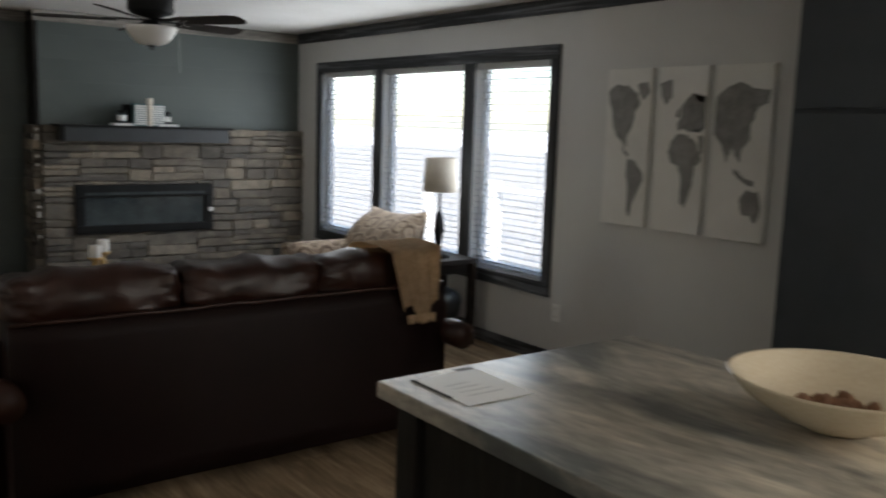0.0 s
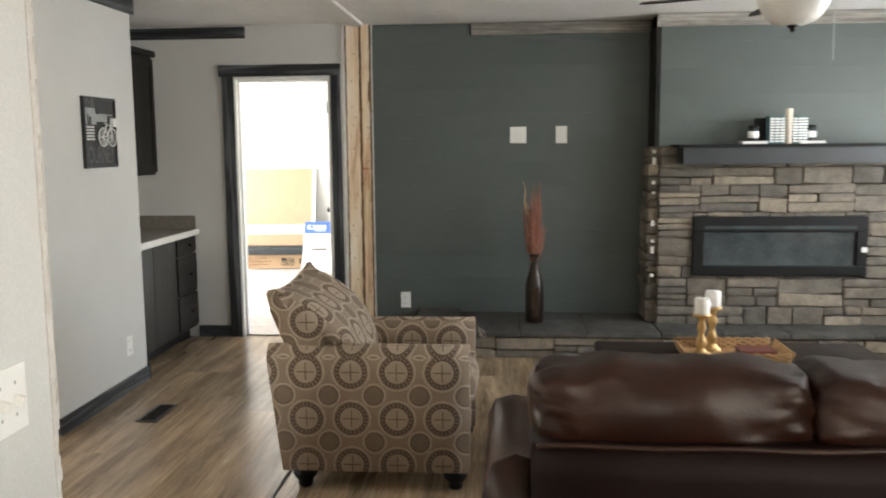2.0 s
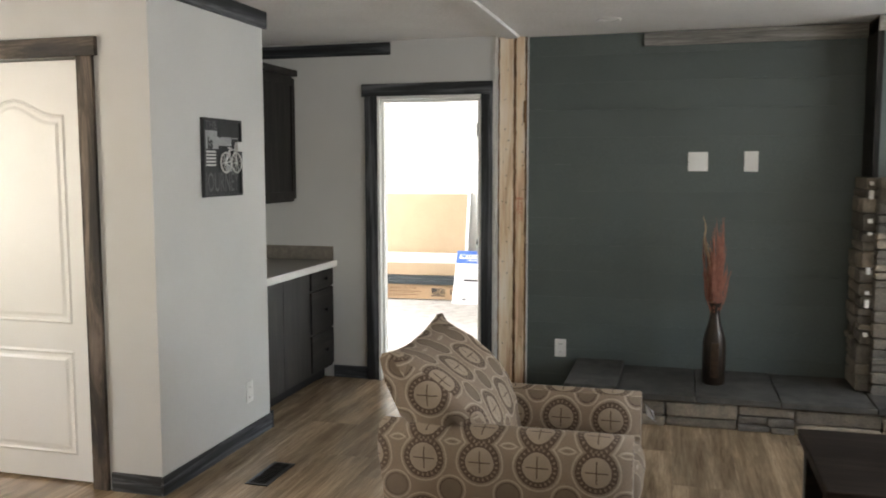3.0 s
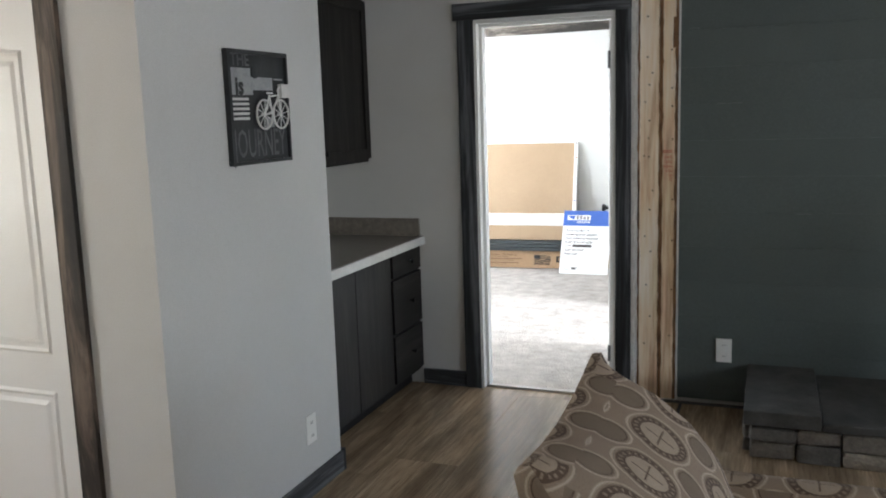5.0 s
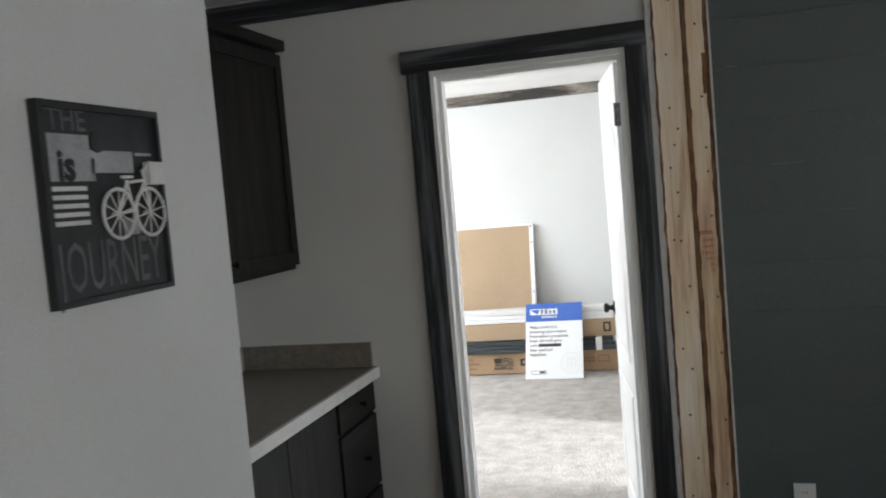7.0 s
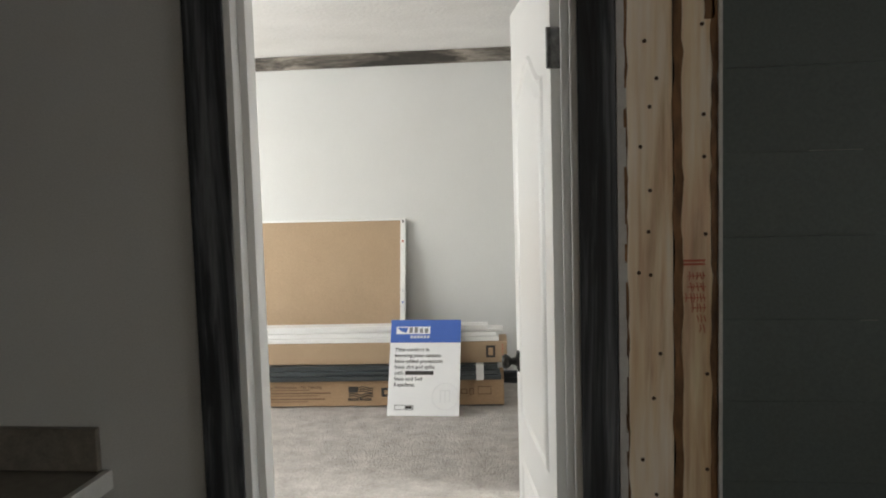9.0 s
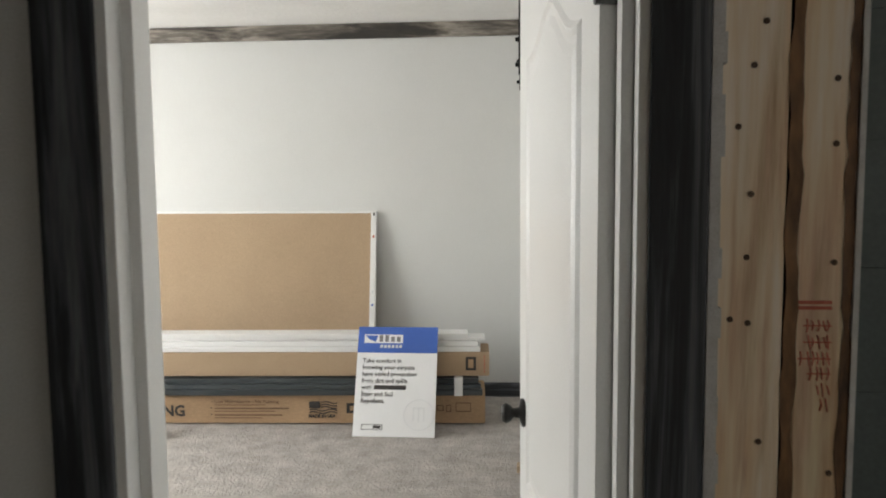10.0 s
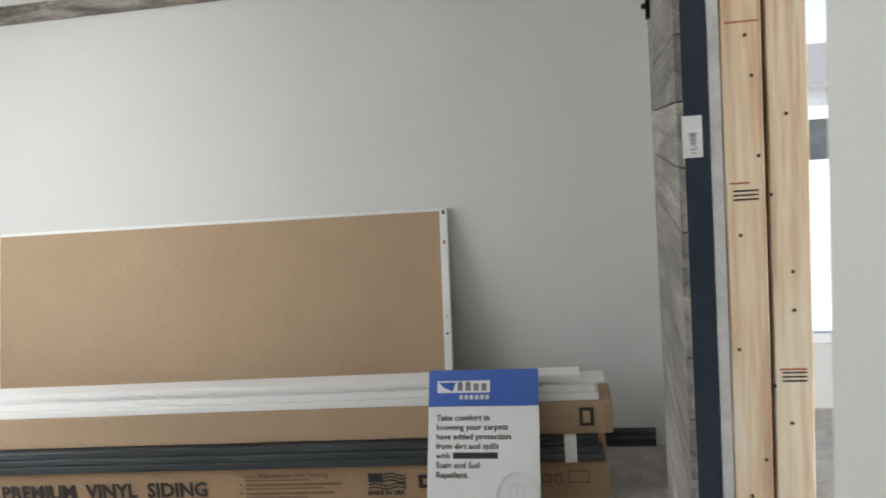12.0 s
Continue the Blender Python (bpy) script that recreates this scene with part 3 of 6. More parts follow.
board("baseboard_east", WX - 0.016, WX, 2.0, 7.17, 0, 0.09, TRIM, "dark stained baseboard", 1)
board("baseboard_bedroom", -4.95, -0.80, BACK - 0.016, BACK, 0, 0.095, TRIM, "dark stained baseboard behind the boxes", 0)
board("partition_corner_cap", -1.64, -1.612, 6.495, 6.51, 0, 0.10, TRIM, "grey stained baseboard end", 2)


def doorway(name, at, width, height, side, label, wood):
    """Trim of a doorway seen from its front (-y) side, with white jambs behind: at = left inner edge."""
    top = thing(name, at, label, "door frame", kind="structure")
    w, h = width, height
    part("side_casing", box(-side, 0.006 if side == 0.086 else 0.0, -0.02, 0, 0, h, bevel=0.003), wood, top, "dark stained upright board")
    part("side_casing", box(w - (0.007 if side == 0.086 else 0.0), w + (side if side != 0.086 else 0.07), -0.02, 0, 0, h, bevel=0.003), wood, top, "dark stained upright board")
    return top


trim = doorway("door_frame_bedroom", (-1.392, DW, 0), 0.768, 2.035, 0.086, "dark stained door casing round a white jamb", TRIM[2])
part("head_casing", box(-0.108, 0.840, -0.024, 0, 2.035, 2.122, bevel=0.003), TRIM[0], trim, "dark stained head board")
for nm, x0, x1 in (("jamb", 0.0, 0.022), ("jamb", 0.746, 0.768)):
    part(nm, box(x0, x1, -0.012, 0.128, 0, 2.035, bevel=0.002), WHITE, trim, "white painted jamb")
part("head_jamb", box(0.022, 0.746, -0.012, 0.128, 2.013, 2.035, bevel=0.002), WHITE, trim, "white painted jamb")
part("door_stop", box(0.022, 0.040, 0.03, 0.085, 0, 2.013, bevel=0.002), WHITE, trim, "white door stop")
part("door_stop", box(0.728, 0.746, 0.03, 0.085, 0, 2.013, bevel=0.002), WHITE, trim, "white door stop")
part("door_stop", box(0.040, 0.728, 0.03, 0.085, 1.995, 2.013, bevel=0.002), WHITE, trim, "white door stop")
part("strike_plate", box(0.022, 0.0235, 0.09, 0.115, 0.92, 0.98), HINGE, trim, "dark strike plate")

trim2 = doorway("door_frame_closet", (-2.80, 5.40, 0), 0.80, 2.05, 0.085, "brown stained door casing", BROWNTRIM[2])
part("head_casing", box(-0.11, 0.905, -0.024, 0, 2.05, 2.137, bevel=0.003), BROWNTRIM[0], trim2, "brown stained head board")


def panel_door(name, at, turn, width, height, label, arched=True, hinge_side=1):
    """A moulded two-panel door, hinged at its own origin, leaf along -x; the panels show on both faces."""
    top = thing(name, at, label, "door", kind="structure", turn=turn)
    w, h, th = width, height, 0.035
    leaf = part("leaf", box(-w, 0, 0, th, 0.012, h, bevel=0.002), WHITE, top, "white moulded door leaf")

    def outline(x0, x1, z0, z1, arch, inset):
        pts = [(x0 + inset, z0 + inset), (x1 - inset, z0 + inset), (x1 - inset, z1 - inset)]
        if arch:
            n = 12
            for i in range(n + 1):
                u = i / n
                rise = arch * (0.5 - 0.5 * math.cos(2 * math.pi * u)) ** 1.5
                pts.append((x1 - inset - (x1 - x0 - 2 * inset) * u, z1 - inset + rise))
        pts.append((x0 + inset, z1 - inset))
        return pts

    def moulding(x0, x1, z0, z1, arch, face):
        bm = bmesh.new()
        rings = []
        for inset, lift in ((0.0, 0.0), (0.010, 0.006), (0.020, 0.0005), (0.034, 0.0005), (0.050, 0.005)):
            y = th + lift if face > 0 else -lift
            rings.append([bm.verts.new((x, y, z)) for x, z in outline(x0, x1, z0, z1, arch, inset)])
        for a, b in zip(rings, rings[1:]):
            for i in range(len(a)):
                bm.faces.new((a[i], a[(i + 1) % len(a)], b[(i + 1) % len(b)], b[i]))
        bm.faces.new(rings[-1])
        bmesh.ops.recalc_face_normals(bm, faces=bm.faces[:])
        return bm

    for face in (1, -1):
        part("raised_panel", moulding(-w + 0.11, -0.11, 0.79, h - 0.25, 0.08 if arched else 0.0, face), WHITE, leaf)
        part("raised_panel", moulding(-w + 0.11, -0.11, 0.14, 0.66, 0.0, face), WHITE, leaf)
    for z in (0.22, 1.80):
        part("hinge", join(box(-0.002, 0.003, -0.002, th, z - 0.045, z + 0.045), tube([(0.004, -0.004, z - 0.045), (0.004, -0.004, z + 0.045)], 0.006)), STEEL, top, "worn steel hinge")
    for side, y in ((1, th), (-1, 0.0)):
        knob = moved(lathe([(0.0, 0.0), (0.033, 0.0), (0.033, 0.006), (0.013, 0.012), (0.011, 0.026), (0.019, 0.032), (0.0235, 0.042), (0.019, 0.052), (0.0, 0.055)], 20), pose(-w + 0.06, y, 0.95, -90 * side))
        part("door_knob", knob, HINGE, top, "dark bronze knob", smooth=True)
    return top


panel_door("door_bedroom", (-0.686, 7.872, 0), -80.6, 0.72, 2.005, "white two-panel door standing open into the bedroom")
panel_door("door_closet", (-2.005, 5.43, 0), 0.0, 0.79, 2.04, "closed white two-panel door with an arched top panel")

# bare studs at the end of the middle wall
studs = thing("stud_pair", (-0.545, 7.83, 0), "two bare pine studs with nails beside the door casing", "stud", kind="structure")
rng = random.Random(4)


def stud(parent, x0, x1, y0, y1, z0, z1, seed):
    bm = box(x0, x1, y0, y1, z0, z1, bevel=0.004)
    bmesh.ops.subdivide_edges(bm, edges=[e for e in bm.edges if abs(e.verts[0].co.z - e.verts[1].co.z) > 1], cuts=24)
    for v in bm.verts:
        v.co.x += 0.0025 * noise.noise(Vector((seed, v.co.z * 2.3, 0)))
    return part("stud", bm, PINE, parent)


stud(studs, 0.019, 0.119, 0.0, 0.15, 0, TOP, 1)
stud(studs, 0.135, 0.208, 0.0, 0.15, 0, TOP, 5)
part("gap_strip", box(0.117, 0.137, 0.03, 0.15, 0, TOP), CABINET[2], studs, "dark gap between the studs")


def stain_strip(x0, x1, seed, z0=0.0, z1=TOP):
    """A brown stain with ragged edges, up a stud."""
    bm = bmesh.new()
    rows = []
    n = max(8, int(90 * (z1 - z0) / TOP))
    for i in range(n + 1):
        z = z0 + (z1 - z0) * i / n
        a = x0 + 0.006 * noise.noise(Vector((seed, z * 13, 0))) + 0.004 * noise.noise(Vector((seed, z * 40, 3)))
        b = x1 + 0.005 * noise.noise(Vector((seed, z * 11, 9))) + 0.004 * noise.noise(Vector((seed, z * 37, 5)))
        rows.append([bm.verts.new(p) for p in ((a, -0.0012, z), (b, -0.0012, z), (b, 0.003, z), (a, 0.003, z))])
    for p, q in zip(rows, rows[1:]):
        for k in range(4):
            bm.faces.new((p[k], p[(k + 1) % 4], q[(k + 1) % 4], q[k]))
    bm.faces.new(rows[0][::-1])
    bm.faces.new(rows[-1])
    return part("stain_strip", bm, BURNT, studs, "dark brown burnt stain")


stain_strip(0.120, 0.138, 3.0)
stain_strip(0.199, 0.213, 8.0)
stain_strip(0.013, 0.022, 12.0)
stain_strip(0.186, 0.204, 17.0, 1.84, 1.99)
ragged = bmesh.new()
for i in range(60):
    z = i * TOP / 60
    box(-0.006, 0.007 + 0.006 * rng.random(), -0.09, -0.02 + 0.03 * rng.random(), z, z + TOP / 60, ragged)
part("drywall_edge", ragged, DRYWALL, studs, "ragged pale drywall edge")
part("drywall_edge", box(0.214, 0.222, -0.004, 0.06, 0, TOP), DRYWALL, studs, "pale drywall edge")
# board added behind the ragged edge to keep light from leaking through
part("backing_board", box(-0.03, 0.018, 0.0, 0.15, 0, TOP), WALL, studs, "added board that stops light leaking past the studs")
nail = mesh_of("nail", lathe([(0.0045, -0.004), (0.0045, 0.0015), (0.0, 0.002)], 8), NAIL)
for x, z in [(0.07, 1.48), (0.05, 1.575), (0.066, 1.39), (0.045, 1.30), (0.07, 1.295), (0.19, 1.075), (0.187, 1.383), (0.184, 1.55), (0.183, 1.64), (0.07, 1.66), (0.085, 1.72), (0.06, 1.80), (0.19, 0.86), (0.09, 1.12), (0.075, 1.02), (0.05, 0.88), (0.08, 0.80), (0.06, 0.62), (0.19, 0.60), (0.08, 0.45), (0.05, 0.30), (0.18, 0.35), (0.18, 1.83), (0.06, 2.0), (0.17, 2.1), (0.08, 2.2)]:
    part("nail", nail, NAIL, studs, at=pose(x, 0.0, z, 90))
for z in (1.326, 1.318):
    part("marker_stroke", box(0.140, 0.186, -0.0012, 0.001, z - 0.003, z + 0.002), REDINK, studs, "red marker bar")
for k, z in enumerate((1.292, 1.268, 1.244, 1.222, 1.198, 1.176)):
    n = (5, 5, 6, 4, 3, 2)[k]
    zig = bmesh.new()
    for i in range(n):
        x = 0.184 - i * 0.0072 + rng.uniform(-0.0015, 0.0015)
        tall = rng.uniform(0.006, 0.0105)
        tube([(x - 0.002, -0.0003, z + tall), (x, -0.0003, z), (x + rng.uniform(-0.003, 0.003), -0.0003, z - tall)], 0.00125, 5, zig)
    part("marker_stroke", zig, REDINK, studs, "faint red marker tally")
    if k < 4:
        part("marker_stroke", box(0.184 - n * 0.0072, 0.187, -0.001, 0.001, z - 0.0012, z + 0.0008), REDINK, studs, "faint red marker line")

studs2 = thing("stud_pair", (-0.694, 10.02, 0), "two bare pine studs at the end of the bedroom wall", "stud", kind="structure")
stud(studs2, 0.003, 0.090, 0.0, 0.10, 0, 2.33, 2)
stud(studs2, 0.098, 0.185, 0.0, 0.10, 0, 2.33, 7)
stud(studs2, 0.003, 0.090, 0.4, 0.44, 0, 2.33, 3)
part("top_plate", box(0.0, 0.19, 0.0, 1.9, 2.33, TOP), GREYBOARD[1], studs2, "grey stained board over the studs")
part("drywall_edge", box(-0.026, -0.001, -0.004, 0.03, 0, TOP), DRYWALL, studs2, "pale drywall edge")
for i in range(22):
    part("nail", nail, NAIL, studs2, at=pose(0.02 + 0.15 * rng.random(), 0.0, 0.2 + i * 0.09, 90))
for x0, x1, z in ((0.012, 0.055, 1.40), (0.012, 0.085, 1.76), (0.11, 0.17, 0.96), (0.10, 0.16, 2.12), (0.10, 0.165, 1.98)):
    part("marker_stroke", box(x0, x1, -0.0012, 0.001, z - 0.002, z + 0.002), REDINK, studs2, "red marker line")
for x0, z in ((0.02, 1.36), (0.115, 0.93)):
    for k in range(3):
        part("stamp_line", box(x0, x0 + 0.055, -0.0012, 0.001, z + k * 0.010, z + k * 0.010 + 0.004), CABINET[0], studs2, "grey mill stamp")

# ragged plaster on the end of the near wall
rag = bmesh.new()
for i in range(90):
    z = i * TOP / 90
    d = 0.004 + 0.016 * rng.random() ** 2
    box(-0.197, -0.188 + 0.002 * rng.random(), 2.82, 2.83 + d * 0.6, z, z + TOP / 90, rag)
solid("torn_drywall_edge", rag, DRYWALL, "torn pale drywall tape along the wall end", "trim")


# ---- windows ----
def living_window():
    top = thing("window_1", (WX, 0, 0), "triple window in a dark stained frame with white blinds", "window", kind="structure")
    part("window_frame", box(-0.024, 0.0, 3.87, 7.14, 2.035, 2.128, bevel=0.003), TRIM[1], top, "dark stained head board")
    part("window_frame", box(-0.024, 0.0, 3.87, 7.14, 0.452, 0.545, bevel=0.003), TRIM[1], top, "dark stained bottom board")
    for y0, y1 in ((3.87, 3.95), (4.75, 4.87), (6.00, 6.12), (7.06, 7.14)):
        part("window_frame", box(-0.022, 0.0, y0, y1, 0.545, 2.035, bevel=0.003), TRIM[2], top, "dark stained upright board")
    for y0, y1 in ((4.75, 4.87), (6.00, 6.12)):
        part("mullion", box(0.0, 0.13, y0 + 0.01, y1 - 0.01, 0.53, 2.05), WHITE, top, "white post between the windows")
    for y0, y1 in WIN:
        a, b = y0, y1
        part("window_sill", box(0.0, 0.12, a, b, 0.525, 0.545, bevel=0.003), VINYL, top, "white sill")
        sash = bmesh.new()
        for c in ((a, a + 0.035, 0.545, 2.045), (b - 0.035, b, 0.545, 2.045), (a, b, 0.545, 0.59), (a, b, 2.0, 2.045)):
            box(0.075, 0.125, c[0], c[1], c[2], c[3], sash)
        part("sash", sash, VINYL, top, "white vinyl sash")
        pane = part("pane", box(0.098, 0.102, a + 0.035, b - 0.035, 0.59, 2.0), GLASS, top)
        pane.visible_shadow = False
    return top


living_window()


def blind(y0, y1):
    """A lowered blind: head rail, slats, bottom rail, cords."""
    top = thing("window_blind", (WX + 0.035, (y0 + y1) / 2, 2.045), "white horizontal blind, lowered with open slats", "blind", "blinds of the triple window")
    half = (y1 - y0) / 2 - 0.012
    part("head_rail", box(-0.022, 0.022, -half, half, -0.055, -0.005, bevel=0.003), SLAT, top)
    slat = bmesh.new()
    n = 5
    rows = [[slat.verts.new((-0.025 + 0.050 * i / (n - 1), y, 0.0035 * (1 - ((i - 2) / 2) ** 2))) for i in range(n)] for y in (-half, half)]
    for i in range(n - 1):
        slat.faces.new((rows[0][i], rows[0][i + 1], rows[1][i + 1], rows[1][i]))
    bmesh.ops.solidify(slat, geom=slat.faces[:], thickness=0.0022)
    shared = mesh_of("slat", slat, SLAT)
    count = 31
    r = random.Random(int(y0 * 100))
    for i in range(count):
        part("slat", shared, SLAT, top, at=pose(0, 0, -0.08 - i * 0.0448, r.uniform(-0.15, 0.15), 4 + r.uniform(-2, 2), 0))
    part("bottom_rail", box(-0.02, 0.02, -half, half, -1.485, -1.465, bevel=0.003), SLAT, top)
    for y in (-half * 0.7, half * 0.7):
        part("cord", tube([(-0.021, y, -0.05), (-0.021, y, -1.47)], 0.0012, 5), SLAT, top)


for y0, y1 in WIN:
    blind(y0, y1)


def plain_window(name, at, turn, width, height, label):
    top = thing(name, at, label, "window", kind="structure", turn=turn)
    fr = bmesh.new()
    w = width / 2
    for c in ((-w, -w + 0.05, 0, height), (w - 0.05, w, 0, height), (-w, w, 0, 0.05), (-w, w, height - 0.05, height), (-0.02, 0.02, 0, height)):
        box(c[0], c[1], 0.03, 0.09, c[2], c[3], fr)
    part("window_frame", fr, VINYL, top)
    pane = part("pane", box(-w + 0.05, w - 0.05, 0.055, 0.06, 0.05, height - 0.05), GLASS, top)
    pane.visible_shadow = False


# added kitchen window, an opening for the fill lamp there
plain_window("window_2", (WX, -1.5, 0.95), -90, 2.0, 1.15, "unseen white window added for light in the kitchen")
plain_window("window_3", (-4.5, 3.4, 0.8), 90, 1.6, 1.3, "white hall window")
plain_window("window_4", (-4.95, 10.0, 0.8), 90, 2.4, 1.3, "white bedroom window")
# added side window, only there for the lamp on the studs
plain_window("window_6", (WX, 8.8, 0.75), -90, 1.5, 1.35, "unseen white side window added to light the studs")
plain_window("window_5", (1.0, 12.6, 0.35), 0, 2.8, 1.85, "white window of the next room")


# ---- outside ----
def deck_rail():
    top = thing("deck_railing", (6.6, 5.2, -0.75), "white deck posts with a rail outside the windows", "railing")
    part("top_rail", box(-0.04, 0.04, -2.6, 3.5, 1.60, 1.66), VINYL, top)
    for y in (-1.4, 0.4, 2.1, 3.4):
        part("post", box(-0.055, 0.055, y - 0.055, y + 0.055, 0, 1.72), VINYL, top)


deck_rail()


def neighbour(at, turn, label):
    top = thing("neighbour_house", at, label, "house", turn=turn)
    part("wall", box(-7, 7, -2.2, 2.2, 0, 2.9), SIDING, top)
    for i in range(14):
        part("siding_course", box(-7.01, 7.01, -2.215, -2.2, 0.1 + i * 0.2, 0.285 + i * 0.2), SIDING, top)
    roof = extruded([(-2.6, 2.85), (0, 4.1), (2.6, 2.85), (2.6, 2.95), (0, 4.22), (-2.6, 2.95)], -7.3, 7.3)
    part("roof", moved(roof, pose(0, 0, 0, 0, 0, 90)), ROOFING, top)
    for x in (-5, -2, 1.5, 4.6):
        w = part("window", box(x - 0.5, x + 0.5, -2.25, -2.19, 1.0, 2.2), VINYL, top)
        part("pane", box(x - 0.43, x + 0.43, -2.262, -2.25, 1.07, 2.13), BLACKGLASS, w)


neighbour((22, 9, -0.75), -90, "pale sided single-storey home across the yard")
neighbour((9.5, 34, -0.75), 0, "pale sided single-storey home behind the house")


# ---- fireplace wall ----
def shiplap():
    r = random.Random(11)
    top = thing("shiplap_wall", (-0.33, 7.85, 0), "dark green-grey horizontal shiplap boards", "wall panelling", kind="structure")
    h, z = 0.182, 0.02
    while z < 2.39:
        z1 = 0.099 if z < 0.05 else min(z + h, 2.395)
        part("plank", box(0, 2.13, r.uniform(-0.0006, 0.0006), 0.016, z + 0.0003, z1 - 0.0003, bevel=0.0005), DARKWALL, top)
        z = z1
    # short pale lines near the plank joints
    for x, z, w in ((0.57, 1.003, 0.07), (0.19, 1.5555, 0.11), (0.30, 1.188, 0.035), (0.42, 1.372, 0.045), (0.05, 1.929, 0.05)):
        part("scuff", box(x, x + w, -0.0016, 0.001, z, z + 0.0016), MAPGREY, top, "short pale line near a plank joint")


shiplap()
chim = thing("chimney_boards", (1.80, 7.56, 1.47), "dark green-grey shiplap on the chimney breast", "wall panelling", kind="structure")
for i in range(5):
    part("plank", box(0.0, 2.4, -0.012, 0.0, 0.0002 + i * 0.187, 0.1868 + min(i * 0.187, 0.74), bevel=0.0005), DARKWALL, chim)
part("corner_board", box(-0.02, 0.012, -0.016, 0.30, 0.0, 0.935, bevel=0.002), CABINET[2], chim, "dark corner board")


def one_stone(parent, length, height, depth, at, r):
    """One split stone with rounded corners, proud of the bed, with an uneven front."""
    bm = bmesh.new()
    c = min(0.009, height * 0.14, length * 0.10)
    skew = r.uniform(-0.10, 0.10) * height

    def ring(y, inset, loose):
        lo, hi, le, ri = inset, height - inset, inset, length - inset
        pts = ((le + c, lo), (ri - c, lo), (ri, lo + c), (ri, hi - c), (ri - c, hi), (le + c, hi), (le, hi - c), (le, lo + c))
        return [bm.verts.new((x + r.uniform(-loose, loose), y + r.uniform(-loose, loose) * 0.6, z + skew * (x / length - 0.5) + r.uniform(-loose, loose))) for x, z in pts]

    e = min(0.007, height * 0.10)
    rings = [ring(0.0, 0.0, 0.0), ring(-depth * 0.86, 0.0, 0.004), ring(-depth, e, 0.005)]
    for a, b in zip(rings, rings[1:]):
        for i in range(8):
            bm.faces.new((a[i], b[i], b[(i + 1) % 8], a[(i + 1) % 8]))
    mid = bm.verts.new((length * r.uniform(0.35, 0.65), -depth - r.uniform(-0.003, 0.008), height * r.uniform(0.35, 0.65)))
    f = rings[-1]
    for i in range(8):
        bm.faces.new((f[i], mid, f[(i + 1) % 8]))
    bmesh.ops.recalc_face_normals(bm, faces=bm.faces[:])
    return part("stone", bm, STONE, parent, at=at)


def stone_courses(parent, width, height, r, place, gap=None, band=(0.12, 0.21)):
    """Broken coursing: bands of blocks, each filled with one to four stones of uneven height."""

    def lay(x0, x1, z0, z1):
        if gap and x1 > gap[0] and x0 < gap[1] and z1 > gap[2] and z0 < gap[3]:
            for a, b, c, d in ((x0, gap[0], z0, z1), (gap[1], x1, z0, z1), (max(x0, gap[0]), min(x1, gap[1]), z0, gap[2]), (max(x0, gap[0]), min(x1, gap[1]), gap[3], z1)):
                if b - a > 0.022 and d - c > 0.018:
                    one_stone(parent, b - a - 0.005, d - c - 0.005, r.uniform(0.058, 0.078), place(a, c), r)
        elif x1 - x0 > 0.02 and z1 - z0 > 0.015:
            one_stone(parent, x1 - x0 - r.uniform(0.002, 0.006), z1 - z0 - r.uniform(0.002, 0.006), r.uniform(0.056, 0.080), place(x0, z0), r)

    z = 0.0
    while z < height - 0.01:
        tall = r.uniform(*band)
        if height - z - tall < 0.07:
            tall = height - z
        x = 0.0
        while x < width - 0.01:
            wide = r.uniform(0.16, 0.46)
            if width - x - wide < 0.10:
                wide = width - x
            n = max(1, round(tall / r.uniform(0.045, 0.115)))
            cuts = sorted((k + r.uniform(-0.22, 0.22)) / n for k in range(1, n))
            levels = [0.0] + cuts + [1.0]
            for lo, hi in zip(levels, levels[1:]):
                xs = [x, x + wide]
                if wide > 0.24 and r.random() < 0.5:
                    xs.insert(1, x + wide * r.uniform(0.35, 0.65))
                for x0, x1 in zip(xs, xs[1:]):
                    lay(x0, x1, z + lo * tall, z + hi * tall)
            x += wide
        z += tall


facing = thing("stone_facing", (1.80, 7.50, 0.19), "stacked grey and tan ledge stone round the fireplace", "stone wall", kind="structure")
HOLE = (0.25, 1.45, 0.36, 0.785)
stone_courses(facing, 2.40, 1.29, random.Random(21), lambda x, z: pose(x, 0, z), HOLE)
side = thing("stone_facing_return", (1.80, 7.85, 0.19), "narrow return of stacked ledge stone", "stone wall", kind="structure", turn=-90)
stone_courses(side, 0.36, 1.29, random.Random(5), lambda x, z: pose(x, 0, z))
chips = random.Random(8)
for z in (0.35, 0.52, 0.60, 0.72, 0.95, 1.02, 1.16, 1.24):
    part("mortar_chip", box(-0.052, -0.03, -0.075, -0.05, z, z + chips.uniform(0.015, 0.05), bevel=0.003), PALE, facing, "pale mortar chip")

hearth = thing("hearth", (0.06, 7.15, 0), "low stone hearth with grey slabs along the wall", "hearth", kind="structure")
part("core", box(0.03, 4.14, 0.06, 0.70, 0, 0.155), MORTAR, hearth)
stone_courses(hearth, 4.12, 0.150, random.Random(31), lambda x, z: pose(x, 0.06, z))
side_core = random.Random(41)
for k in range(3):
    z = 0.0
    while z < 0.14:
        h = side_core.choice((0.045, 0.06, 0.075))
        h = min(h, 0.152 - z)
        one_stone(hearth, 0.20, h - 0.006, 0.06, pose(0.03, 0.06 + (k + 1) * 0.21, z, 0, 0, -90), side_core)
        z += h
x = -0.03
sl = random.Random(3)
first = True
